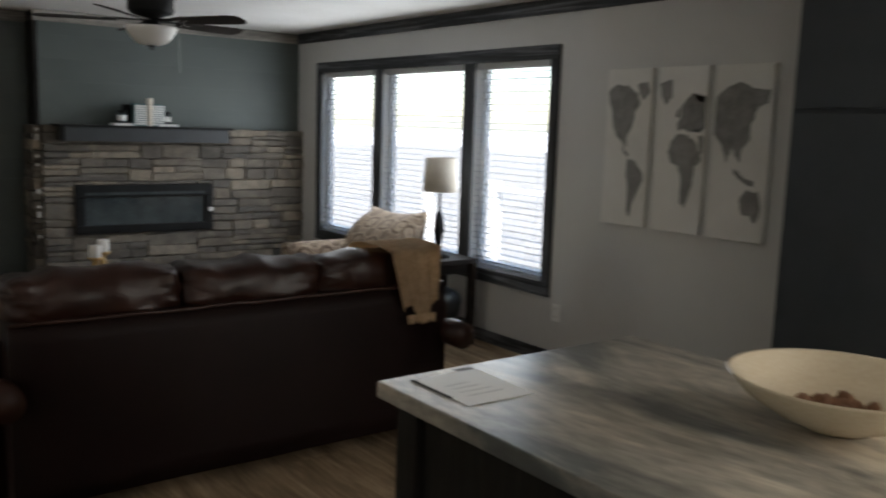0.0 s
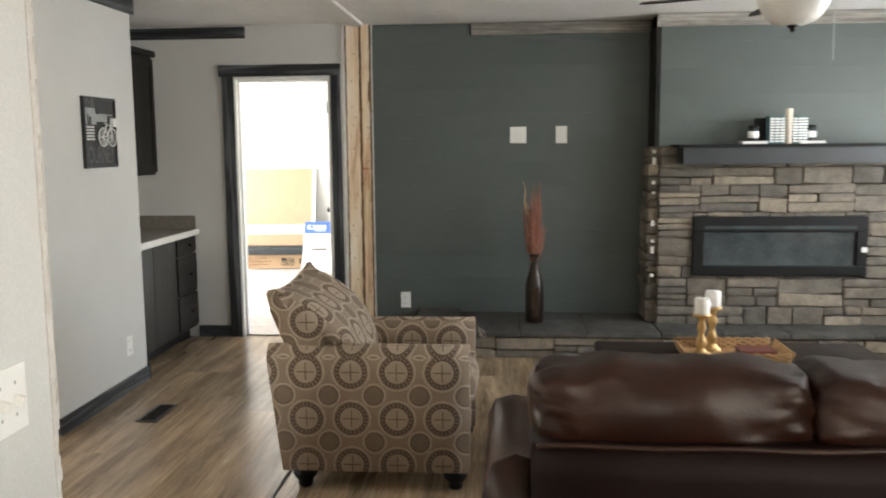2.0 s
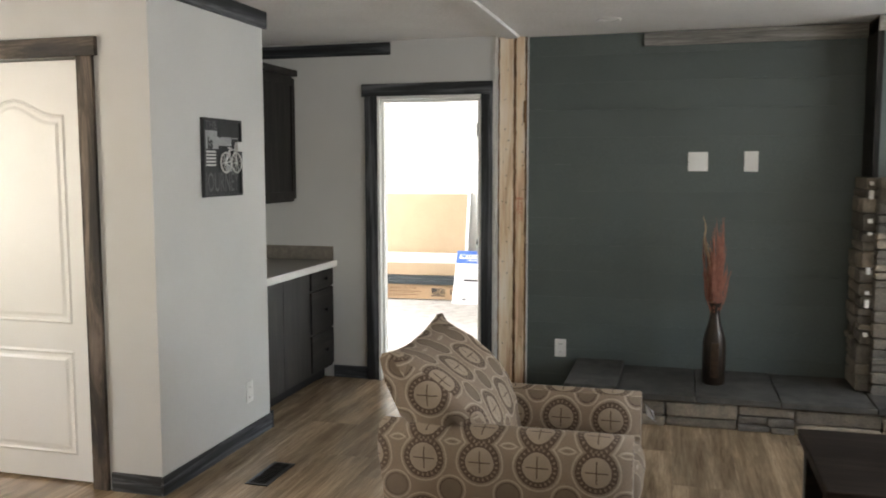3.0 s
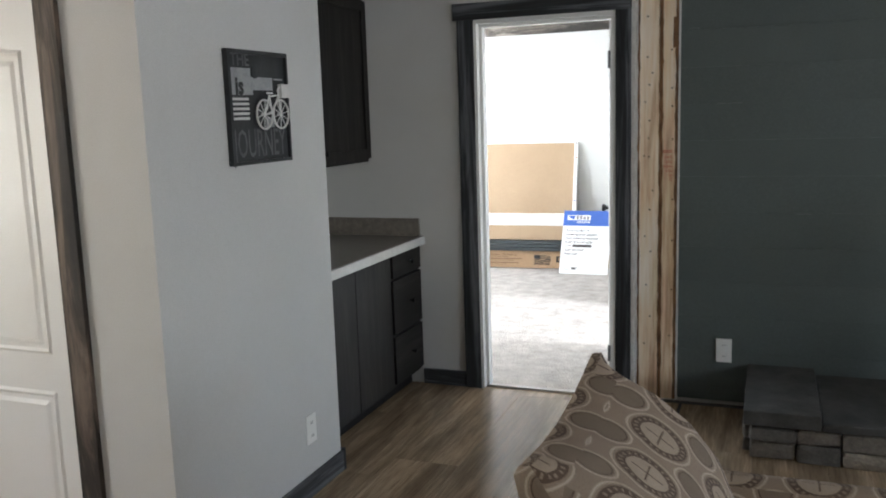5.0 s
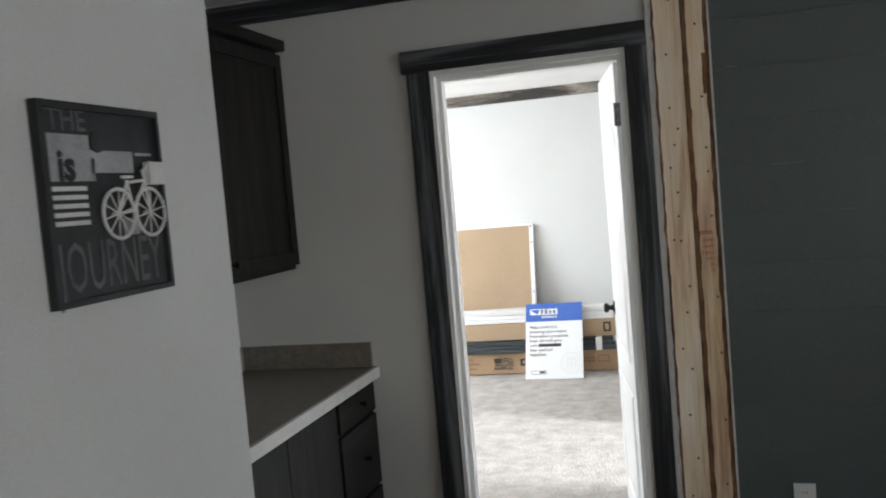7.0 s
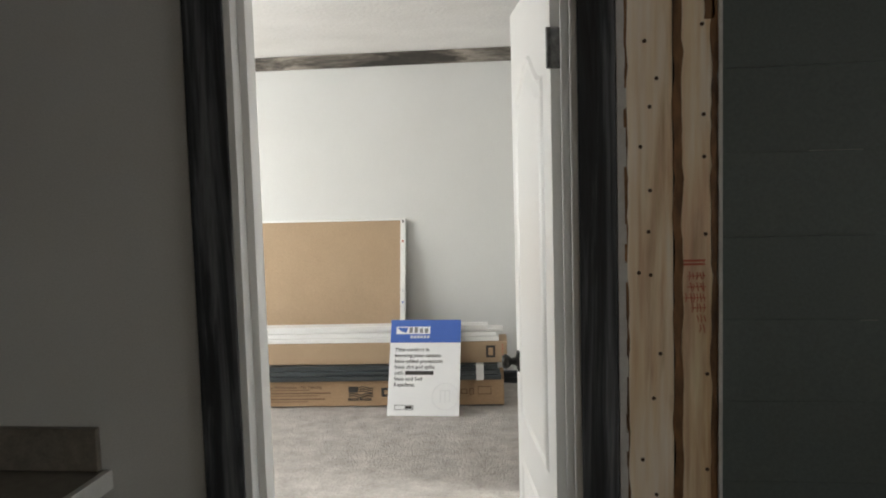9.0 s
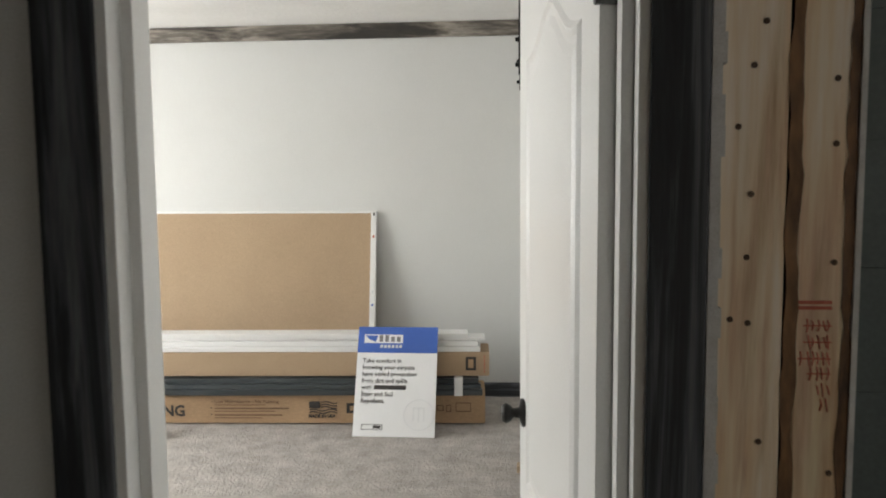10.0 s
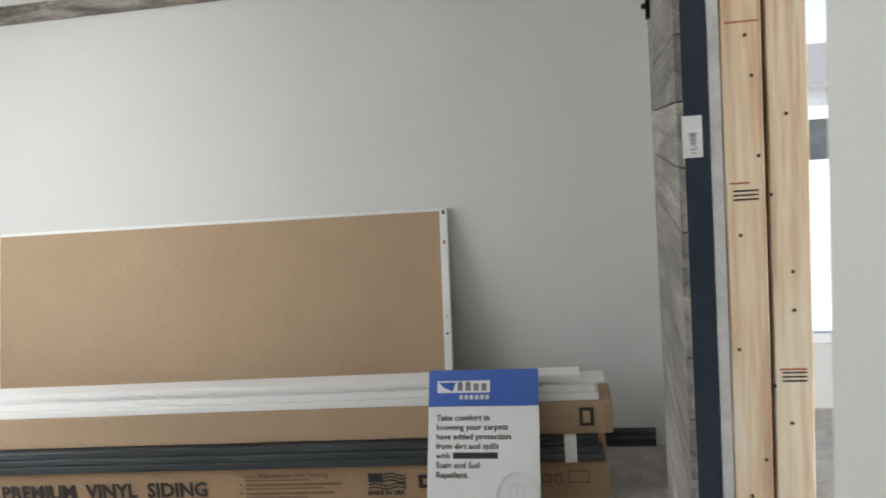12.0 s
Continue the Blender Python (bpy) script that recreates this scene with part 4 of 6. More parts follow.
while x < 4.12:
    ln = 0.32 if first else sl.uniform(0.42, 0.56)
    lift = 0.03 if first else sl.uniform(-0.003, 0.003)
    bm = box(x + 0.003, min(x + ln, 4.14) - 0.003, -0.025, 0.698, 0.155, 0.192 + lift, bevel=0.006)
    for v in bm.verts:
        v.co += noise.noise_vector(v.co * 9) * 0.004
    part("slab", bm, SLAB, hearth)
    first = False
    x += ln


def firebox():
    top = thing("electric_fireplace", (2.04, 7.50, 0.555), "black electric fireplace set in the stone", "fireplace")
    w, h = 1.21, 0.42
    fr = bmesh.new()
    for a, b, c, d in ((0, w, h - 0.105, h), (0, w, 0, 0.070), (0, 0.075, 0.070, h - 0.105), (w - 0.075, w, 0.070, h - 0.105)):
        box(a, b, -0.10, -0.01, c, d, fr, bevel=0.006)
    part("surround", fr, BLACK, top, "black metal surround")
    part("vent_strip", box(0.08, w - 0.08, -0.104, -0.098, h - 0.085, h - 0.062), BLACKGLASS, top, "dark vent strip")
    part("glass_front", box(0.065, w - 0.065, -0.075, -0.07, 0.070, h - 0.105), BLACKGLASS, top, "dark glass with the room's reflection in its colour")
    part("firebox_back", box(0.03, w - 0.03, -0.02, 0.0, 0.03, h - 0.03), BLACK, top)
    log = bmesh.new()
    r = random.Random(2)
    for i in range(26):
        cx = 0.1 + i * 0.04
        bmesh.ops.create_icosphere(log, subdivisions=1, radius=0.014 + 0.01 * r.random(), matrix=pose(cx, -0.045, 0.09))
    part("ember_bed", log, MORTAR, top, "dark ember bed")
    part("paper_tag", box(w - 0.045, w - 0.005, -0.112, -0.108, 0.17, 0.205, bevel=0.001), GREYINK, top, "small clear tag")


firebox()


def mantel():
    top = thing("mantel_shelf", (1.905, 7.50, 1.355), "black box mantel shelf on the stone", "mantel")
    # beam lighter than the shelf board, its reflection put into the colour
    part("beam", box(0.015, 1.425, -0.29, -0.01, 0.0, 0.115, bevel=0.004), MANTEL, top)
    part("shelf_board", box(-0.02, 1.46, -0.31, -0.01, 0.115, 0.135, bevel=0.003), BLACK, top)


mantel()
MZ = 1.49


def jar(x):
    top = thing("jar_candle", (x, 7.33, MZ + 0.022), "small dark jar candle with a white label", "candle", "mantel jars")
    part("jar", lathe([(0.0, 0), (0.032, 0.0), (0.036, 0.006), (0.036, 0.075), (0.030, 0.085)], 20), BLACKGLASS, top, smooth=True)
    part("label", lathe([(0.0366, 0.02), (0.0366, 0.065)], 20), PAPER, top, "white label", smooth=True)
    part("lid", lathe([(0.032, 0.085), (0.034, 0.087), (0.034, 0.105), (0.0, 0.107)], 20), BLACK, top, "black lid", smooth=True)


for x in (2.415, 2.80):
    jar(x)
    t1 = thing("stacked_book", (x, 7.33, MZ), "thin grey book under a jar", "book", "mantel books")
    part("cover", box(-0.085, 0.085, -0.06, 0.06, 0.0, 0.02, bevel=0.002), GREYINK, t1)
    part("pages", box(-0.08, 0.08, -0.0605, 0.0, 0.004, 0.016), PAPER, t1)
for i, x in enumerate((2.53, 2.565, 2.60, 2.685, 2.72, 2.752)):
    t1 = thing("standing_book", (x, 7.34, MZ), "teal and white patterned book standing on the mantel", "book", "mantel books")
    hh = 0.19 - 0.008 * (i % 2)
    part("cover", box(-0.016, 0.016, -0.05, 0.06, 0.0, hh, bevel=0.002), TEAL, t1)
    for k in range(9):
        part("stripe", box(-0.0145, 0.0145, -0.0512, -0.049, 0.012 + k * 0.019, 0.024 + k * 0.019), PAPER, t1, "white pattern band")
t1 = thing("candle_stick", (2.642, 7.30, MZ), "tall pale cylindrical candle", "candle")
part("candle", lathe([(0.0, 0), (0.024, 0), (0.025, 0.005), (0.025, 0.235), (0.022, 0.24), (0.0, 0.238)], 20), LINEN, t1, smooth=True)
t1 = thing("picture_block", (2.50, 7.40, MZ), "dark square block behind the books", "decor")
part("block", box(-0.06, 0.06, -0.012, 0.012, 0, 0.18, bevel=0.002), BLACK, t1)


def vase():
    top = thing("floor_vase", (0.915, 7.48, 0.192), "tall dark bronze bottle vase with rust reeds", "vase")
    prof = [(0.0, 0.0), (0.062, 0.0), (0.068, 0.01), (0.070, 0.20), (0.068, 0.27), (0.055, 0.33), (0.036, 0.39), (0.028, 0.44), (0.028, 0.475), (0.040, 0.505), (0.042, 0.51), (0.034, 0.508), (0.024, 0.47)]
    part("body", lathe(prof, 28), VASE, top, smooth=True)
    panel = bmesh.new()
    box(-0.02, 0.028, -0.0715, -0.066, 0.05, 0.27, panel, bevel=0.004)
    part("side_panel", panel, GOLDDARK, top, "worn bronze panel")
    r = random.Random(9)
    reeds = bmesh.new()
    for i in range(64):
        a, s = r.uniform(0, 6.28), r.uniform(0.2, 1.0)
        hgt = r.uniform(0.25, 0.62)
        pts = []
        for k in range(6):
            u = k / 5
            pts.append((0.02 * math.cos(a) + s * 0.068 * math.cos(a) * u ** 0.8 + 0.006 * math.sin(u * 9 + i), 0.02 * math.sin(a) + s * 0.045 * math.sin(a) * u ** 0.7, 0.42 + hgt * u))
        tube(pts, [0.0016, 0.0018, 0.003, 0.0052, 0.0042, 0.0008], 5, reeds)
    part("reeds", reeds, REED, top, "rust coloured dried reeds", smooth=True)
    twig = bmesh.new()
    for i in range(7):
        a = r.uniform(2.0, 4.4)
        pts = [(0.015 * math.cos(a) - 0.07 * u * (0.5 + 0.1 * i) + 0.012 * math.sin(u * 16 + i), 0.02 * math.sin(a), 0.42 + 0.62 * u * (0.7 + 0.05 * i)) for u in [k / 14 for k in range(15)]]
        tube(pts, 0.0022, 5, twig)
    part("twigs", twig, STRAW, top, "curly straw coloured twigs", smooth=True)


vase()


def plate(name, at, turn, w, h, label, kind):
    top = thing(name, at, label, "wall plate", turn=turn)
    part("cover_plate", box(-w / 2, w / 2, -0.006, 0, -h / 2, h / 2, bevel=0.002), PLATE, top)
    if kind == "outlet":
        for z in (-0.028, 0.028):
            part("socket", moved(lathe([(0.0, 0), (0.017, 0), (0.016, 0.0015), (0.0, 0.0015)], 16), pose(0, -0.006, z, 90)), PLATE, top)
            for x in (-0.006, 0.006):
                part("slot", box(x - 0.0012, x + 0.0012, -0.0083, -0.0075, z - 0.005, z + 0.005), INK, top)
    if kind == "switch":
        for x in (-0.023, 0.023):
            part("toggle", moved(box(-0.005, 0.005, -0.020, 0.0, -0.010, 0.010, bevel=0.002), pose(x, -0.004, 0, 20)), PLATE, top)
            for z in (-0.03, 0.03):
                part("screw", moved(lathe([(0.0035, 0), (0.003, 0.001), (0.0, 0.001)], 8), pose(x, -0.006, z, 90)), CHROME, top)
    if kind == "rocker":
        part("rocker", box(-0.017, 0.017, -0.010, -0.004, -0.033, 0.033, bevel=0.002), SLAT, top)
    return top


plate("wall_outlet", (-0.088, 7.848, 0.285), 0, 0.078, 0.125, "white duplex outlet on the dark boards", "outlet")
plate("blank_plate", (0.797, 7.848, 1.572), 0, 0.125, 0.125, "white blank double plate on the dark boards", "blank")
plate("wall_outlet", (1.126, 7.848, 1.572), 0, 0.085, 0.13, "white outlet plate high on the dark boards", "rocker")
plate("wall_outlet", (-1.63, 6.25, 0.28), 90, 0.075, 0.12, "white outlet low on the partition", "outlet")
plate("light_switch", (-0.19, 2.67, 1.05), 90, 0.118, 0.125, "white double toggle switch", "switch")
plate("wall_outlet", (WX, 3.80, 0.36), -90, 0.075, 0.12, "white outlet under the window", "outlet")


# ---- ceiling things ----
def fan():
    top = thing("ceiling_fan", (1.93, 5.05, TOP - 0.013), "dark ceiling fan with five blades and a frosted bowl light", "ceiling fan")
    part("canopy", lathe([(0.0, 0.013), (0.075, 0.013), (0.07, -0.03), (0.03, -0.06), (0.014, -0.065)], 28), BLACK, top, smooth=True)
    part("downrod", lathe([(0.012, -0.05), (0.012, -0.10)], 12), BLACK, top, smooth=True)
    part("motor_housing", lathe([(0.02, -0.085), (0.10, -0.092), (0.128, -0.105), (0.134, -0.125), (0.134, -0.205), (0.122, -0.225), (0.07, -0.238), (0.052, -0.25)], 36), BLACK, top, smooth=True)
    part("switch_housing", lathe([(0.045, -0.235), (0.05, -0.275), (0.075, -0.292), (0.08, -0.302), (0.0, -0.304)], 28), BLACK, top, "dark switch housing under the motor", smooth=True)
    bl = bmesh.new()
    outline = [(0.19, -0.052), (0.40, -0.064), (0.58, -0.070), (0.635, -0.056), (0.65, -0.018), (0.65, 0.028), (0.63, 0.060), (0.58, 0.070), (0.40, 0.064), (0.19, 0.052)]
    lower = [bl.verts.new((x, y, -0.003)) for x, y in outline]
    upper = [bl.verts.new((x, y, 0.003)) for x, y in outline]
    bl.faces.new(lower[::-1])
    bl.faces.new(upper)
    for i in range(len(outline)):
        k = (i + 1) % len(outline)
        bl.faces.new((lower[i], lower[k], upper[k], upper[i]))
    blade = mesh_of("blade", bl, ESPRESSO)
    arm = mesh_of("blade_arm", join(box(0.05, 0.20, -0.016, 0.016, 0.003, 0.010, bevel=0.002), box(0.19, 0.27, -0.036, 0.036, 0.0032, 0.008, bevel=0.002)), BLACK)
    screw = mesh_of("screw", lathe([(0.0, -0.006), (0.006, -0.006), (0.007, -0.003)], 8), CHROME)
    for i in range(5):
        at = pose(0, 0, -0.268, 0, 0, 14 + 72 * i) @ pose(0, 0, 0, -12, 0, 0)
        b = part("blade", blade, ESPRESSO, top, at=at)
        part("blade_arm", arm, BLACK, top, at=at)
        for x, y in ((0.21, -0.02), (0.21, 0.02), (0.25, 0.0)):
            part("screw", screw, CHROME, b, at=pose(x, y, 0))
    bowl = [(0.146, -0.300), (0.150, -0.307), (0.140, -0.330), (0.118, -0.368), (0.088, -0.395), (0.050, -0.408), (0.0, -0.410)]
    part("glass_bowl", lathe(bowl, 36), FROSTED, top, "frosted white glass bowl", smooth=True)
    part("finial", lathe([(0.026, -0.406), (0.024, -0.414), (0.010, -0.422), (0.013, -0.430), (0.0, -0.442)], 16), BLACK, top, smooth=True)
    part("pull_chain", tube([(0.045, -0.05, -0.29), (0.15, -0.055, -0.34), (0.152, -0.055, -0.56)], 0.0012, 5), CHROME, top)


fan()


def downlight(x, y):
    top = thing("recessed_light", (x, y, TOP), "small round recessed ceiling light, unlit", "ceiling light", "recessed lights")
    part("ring", lathe([(0.075, 0.0), (0.075, -0.005), (0.055, -0.007), (0.052, -0.001)], 28), WHITE, top, smooth=True)
    part("lens", lathe([(0.052, -0.0015), (0.0, -0.003)], 28), FROSTED, top, smooth=True)


for x, y in ((0.25, 7.30), (2.9, 7.1), (0.25, 3.4), (3.1, 3.4)):
    downlight(x, y)
det = thing("smoke_alarm", (-0.80, 5.82, TOP), "white rectangular smoke alarm on the ceiling", "smoke alarm")
part("case", box(-0.055, 0.055, -0.055, 0.055, -0.03, 0.0, bevel=0.008), PLATE, det)
part("grille", box(-0.03, 0.03, -0.03, 0.03, -0.032, -0.029), SLAT, det)


# ---- living room furniture ----
def armchair(at, turn, label):
    """A patterned armchair that faces +x, with rolled arms, a flared back and turned dark feet."""
    top = thing("armchair", at, label, "armchair", "patterned armchairs", turn=turn)

    def cloth(name, bm, smooth=True, parent=None):
        me = mesh_of(name, bm, CLOTH, smooth)
        box_uv(me, 0.03)
        return part(name, me, CLOTH, parent or top)

    # arms: a flat side panel below a rolled top
    for s in (-1, 1):
        prof = [(0.0, 0.10), (0.155, 0.10), (0.155, 0.44), (0.165, 0.50), (0.172, 0.55), (0.165, 0.60), (0.135, 0.637), (0.09, 0.647), (0.045, 0.637), (0.012, 0.605), (-0.004, 0.56), (0.0, 0.50)]
        bm = extruded([(x, z) for x, z in prof], -0.41, 0.405, cuts=5)
        moved(bm, Matrix(((0, 1, 0, 0), (1, 0, 0, 0), (0, 0, 1, 0), (0, 0, 0, 1))))
        for v in bm.verts:
            v.co.y = s * (0.385 - v.co.y)
            if v.co.x < -0.3:
                v.co.x -= (v.co.z - 0.1) * 0.12
        bmesh.ops.recalc_face_normals(bm, faces=bm.faces[:])
        cloth("arm", bm)
    cloth("seat_base", box(-0.36, 0.39, -0.235, 0.235, 0.10, 0.34, bevel=0.015), False)
    cloth("seat_cushion", cushion(-0.14, 0.415, -0.228, 0.228, 0.335, 0.485, 0.02, 6))
    # back: curved outline that leans and flares at the top
    out = [(-0.36, 0.12), (-0.40, 0.45), (-0.425, 0.62), (-0.452, 0.80), (-0.468, 0.885), (-0.458, 0.904), (-0.435, 0.908), (-0.375, 0.893), (-0.285, 0.850), (-0.195, 0.780), (-0.125, 0.692), (-0.085, 0.60), (-0.062, 0.48), (-0.05, 0.36), (-0.10, 0.12)]
    bm = extruded(out, -0.335, 0.335, bevel=0.0, cuts=24)
    for v in bm.verts:
        turn_in = max(0.0, (abs(v.co.y) - 0.225) / 0.11)
        drawn = 0.075 * (1 - math.sqrt(max(0.0, 1 - turn_in * turn_in)))
        if v.co.z > 0.52 and v.co.x > -0.42:
            way = Vector((-0.40 - v.co.x, 0, 0.55 - v.co.z))
            v.co += way.normalized() * min(drawn, way.length * 0.4)
        if v.co.z > 0.6:
            k = (v.co.z - 0.6) / 0.36
            v.co.y *= 1.0 + 0.07 * k
            v.co.z += k * (0.012 * v.co.y / 0.36 - 0.045 * (1 - (v.co.y / 0.36) ** 2))
        if v.co.z < 0.62:
            v.co.y = max(-0.232, min(0.232, v.co.y))
    cloth("backrest", bm)
    foot = [(0.0, 0.0), (0.026, 0.0), (0.034, 0.010), (0.031, 0.026), (0.046, 0.042), (0.055, 0.060), (0.050, 0.080), (0.040, 0.090), (0.054, 0.102), (0.0, 0.103)]
    shared = mesh_of("foot", lathe(foot, 20), BLACK, True)
    for x in (-0.33, 0.34):
        for y in (-0.30, 0.30):
            part("foot", shared, BLACK, top, "turned black bun foot", at=pose(x, y, 0))
    return top


chair = armchair((0.15, 5.13, 0), 0, "brown medallion-patterned armchair with turned black feet")
tag = part("price_tag", moved(box(-0.001, 0.001, -0.03, 0.03, -0.06, 0.0), pose(0.432, 0.25, 0.60, 10, -25, 20)), CLEAR, chair, "clear plastic tag")
part("tag_card", moved(box(-0.001, 0.001, -0.025, 0.025, -0.05, 0.0), pose(0.438, 0.25, 0.595, 14, -20, 35)), GREYINK, chair, "crumpled pale tag")
second = copy_thing(chair, pose(3.58, 5.44, 0, 0, 0, 182))
tagged(second, "brown medallion-patterned armchair beside the window")


def sofa():
    top = thing("sofa", (1.80, 3.20, 0), "dark brown leather three-seat sofa seen from behind", "sofa")
    w = 1.02
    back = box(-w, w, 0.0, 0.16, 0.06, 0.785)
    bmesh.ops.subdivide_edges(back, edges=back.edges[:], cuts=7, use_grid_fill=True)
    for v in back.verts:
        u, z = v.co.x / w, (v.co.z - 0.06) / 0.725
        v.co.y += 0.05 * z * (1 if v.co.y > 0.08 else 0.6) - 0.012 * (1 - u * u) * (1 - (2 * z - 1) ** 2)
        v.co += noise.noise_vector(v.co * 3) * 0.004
    # the back's shade is in this darker material
    part("back_panel", back, SHADEDVINYL, top, smooth=True)
    part("top_seam", tube([(-w + 0.01 + i * 0.1, 0.022 + 0.002 * math.sin(i), 0.783 + 0.003 * math.sin(i * 1.7)) for i in range(21)], 0.008, 8), LEATHER, top, smooth=True)
    for i, (x0, x1) in enumerate(((-1.0, -0.345), (-0.335, 0.31), (0.32, 1.0))):
        c = cushion(x0, x1, 0.075, 0.34, 0.735, 0.93 + 0.012 * (i == 0), 0.022, 17, 0.008, i * 3)
        for v in c.verts:
            if v.co.z > 0.80:
                v.co.z += 0.006 * math.sin(v.co.x * 21 + i) * (v.co.z - 0.80) / 0.12 + 0.012 * noise.noise(Vector((v.co.x * 14, i * 5, 0)))
                v.co.y += 0.010 * noise.noise(Vector((v.co.x * 11, 3, v.co.z * 9)))
            e = abs(v.co.x - (x0 + x1) / 2) / ((x1 - x0) / 2)
            fold = (1 - abs(noise.noise(Vector(((v.co.x + v.co.z) * 17, (v.co.x - v.co.z) * 7, i * 4.0))))) ** 6
            v.co.y -= 0.024 * fold * max(0.0, e - 0.40) * 1.8
            v.co.z += 0.024 * fold * max(0.0, e - 0.30) * (1 if v.co.z > 0.85 else 0)
        part("back_cushion", c, LEATHER, top, smooth=True)
        part("seat_cushion", cushion(x0 + 0.01, x1 - 0.01, 0.26, 0.98, 0.30, 0.47, 0.03, 7, 0.006, i), LEATHER, top, smooth=True)
    part("seat_base", box(-w, w, 0.16, 0.95, 0.06, 0.30, bevel=0.02), LEATHER, top)
    for s in (-1, 1):
        prof = [(-0.08, 0.06), (0.08, 0.06), (0.075, 0.44), (0.10, 0.49), (0.105, 0.545), (0.08, 0.60), (0.02, 0.62), (-0.05, 0.605), (-0.10, 0.56), (-0.11, 0.50), (-0.08, 0.45)]
        arm = extruded([(s * x, z) for x, z in prof], 0.17, 1.0, cuts=9)
        moved(arm, Matrix.Translation((s * (w + 0.022), 0, 0)))
        for v in arm.verts:
            v.co += noise.noise_vector(v.co * 6) * 0.008
            v.co.z += 0.13 * max(0.0, 1 - (v.co.y - 0.05) / 0.45) ** 1.4 * max(0.0, (v.co.z - 0.40) / 0.22)
        part("arm", arm, LEATHER, top, smooth=True)
        part("arm_roll", moved(lathe([(0.0, -0.022), (0.04, -0.018), (0.062, 0.0), (0.068, 0.03), (0.068, 0.16), (0.0, 0.17)], 20), pose(s * (w + 0.035), 0.06, 0.52, 90)), LEATHER, top, smooth=True)
    for x in (-0.95, 0.95):
        for y in (0.08, 0.88):
            part("foot", box(x - 0.035, x + 0.035, y - 0.035, y + 0.035, 0, 0.065, bevel=0.006), ESPRESSO, top)


sofa()


def throw():
    top = thing("throw_blanket", (2.60, 3.20, 0.9), "tan knitted throw draped over the sofa back", "blanket")
    bm = bmesh.new()
    nu, nv = 16, 26
    rows = []
    r = random.Random(6)
    for j in range(nv + 1):
        v = j / nv
        row = []
        for i in range(nu + 1):
            u = i / nu - 0.5
            s = v * 0.85
            fold = 0.016 * math.sin(u * 26 + 2 * v) + 0.01 * noise.noise(Vector((u * 9, v * 7, 2)))
            if s < 0.38:          # hangs behind the sofa, towards the walker
                y, z = -0.018 + fold * 0.8 - 0.02 * (0.38 - s) , -0.27 + s * 0.84 + 0.10 * u * u * 2 - (0.045 * (1 - v / 0.2) * math.sin(u * 9 + 1) if v < 0.2 else 0)
            elif s < 0.70:        # over the cushion
                k = (s - 0.38) / 0.32 * math.pi
                y, z = 0.15 - 0.165 * math.cos(k) + fold * 0.3, 0.055 + 0.028 * math.sin(k) + fold * 0.5
            else:
                y, z = 0.315 + fold, 0.05 - (s - 0.70)
            width = 0.32 - 0.24 * max(0, 0.45 - v)
            row.append(bm.verts.new((u * width + 0.17 * (0.5 - v) * 0.45, y, z)))
        rows.append(row)
    for a, b in zip(rows, rows[1:]):
        for i in range(nu):
            bm.faces.new((a[i], a[i + 1], b[i + 1], b[i]))
    bmesh.ops.solidify(bm, geom=bm.faces[:], thickness=0.008)
    part("cloth", bm, THROW, top, smooth=True)
    fr = bmesh.new()
    for i in range(30):
        x = -0.115 + 0.23 * i / 29
        tube([(x * 0.72 + 0.036, -0.03, -0.255), (x * 0.72 + 0.036 + r.uniform(-0.008, 0.008), -0.035, -0.285 - r.uniform(0, 0.02))], 0.003, 5, fr)
    part("fringe", fr, THROW, top)


throw()


def coffee_table():
    top = thing("coffee_table", (1.86, 5.36, 0), "dark espresso coffee table with a lower shelf", "coffee table")
    part("tabletop", box(-0.68, 0.68, -0.36, 0.36, 0.42, 0.46, bevel=0.006), ESPRESSO, top)
    part("apron", box(-0.62, 0.62, -0.31, 0.31, 0.34, 0.42), ESPRESSO, top)
    part("lower_shelf", box(-0.62, 0.62, -0.31, 0.31, 0.12, 0.145, bevel=0.003), ESPRESSO, top)
    for x in (-0.62, 0.62):
        for y in (-0.31, 0.31):
            part("leg", box(x - 0.035, x + 0.035, y - 0.035, y + 0.035, 0, 0.42, bevel=0.004), ESPRESSO, top)


coffee_table()


def tray():
    top = thing("wicker_tray", (1.81, 5.39, 0.46), "golden wicker tray on the coffee table", "tray")
    part("base", box(-0.23, 0.23, -0.15, 0.15, 0.0, 0.012), WICKER, top)
    for (a, b) in (((-0.23, -0.15), (0.23, -0.15)), ((0.23, -0.15), (0.23, 0.15)), ((0.23, 0.15), (-0.23, 0.15)), ((-0.23, 0.15), (-0.23, -0.15))):
        rim = bmesh.new()
        A, B = Vector((*a, 0)), Vector((*b, 0))
        n = int((B - A).length / 0.012)
        for lay in range(5):
            z = 0.012 + lay * 0.011
            o = Vector((A.x + B.x, A.y + B.y, 0)).normalized() * lay * 0.005
            pts = [A.lerp(B, i / n) * 1.0 + o + Vector((0, 0, z + 0.003 * math.sin(i * 1.57 + lay * 3.14))) for i in range(n + 1)]
            tube(pts, 0.0062, 5, rim)
        part("rim", rim, WICKER, top, smooth=True)
    b = thing("red_book", (1.93, 5.41, 0.473), "dark red hardback lying in the tray", "book")
    part("cover", box(-0.085, 0.085, -0.06, 0.06, 0.0, 0.03, bevel=0.002), BOOK, b)
    part("pages", box(-0.08, 0.086, -0.056, 0.056, 0.004, 0.026), PAPER, b)


tray()


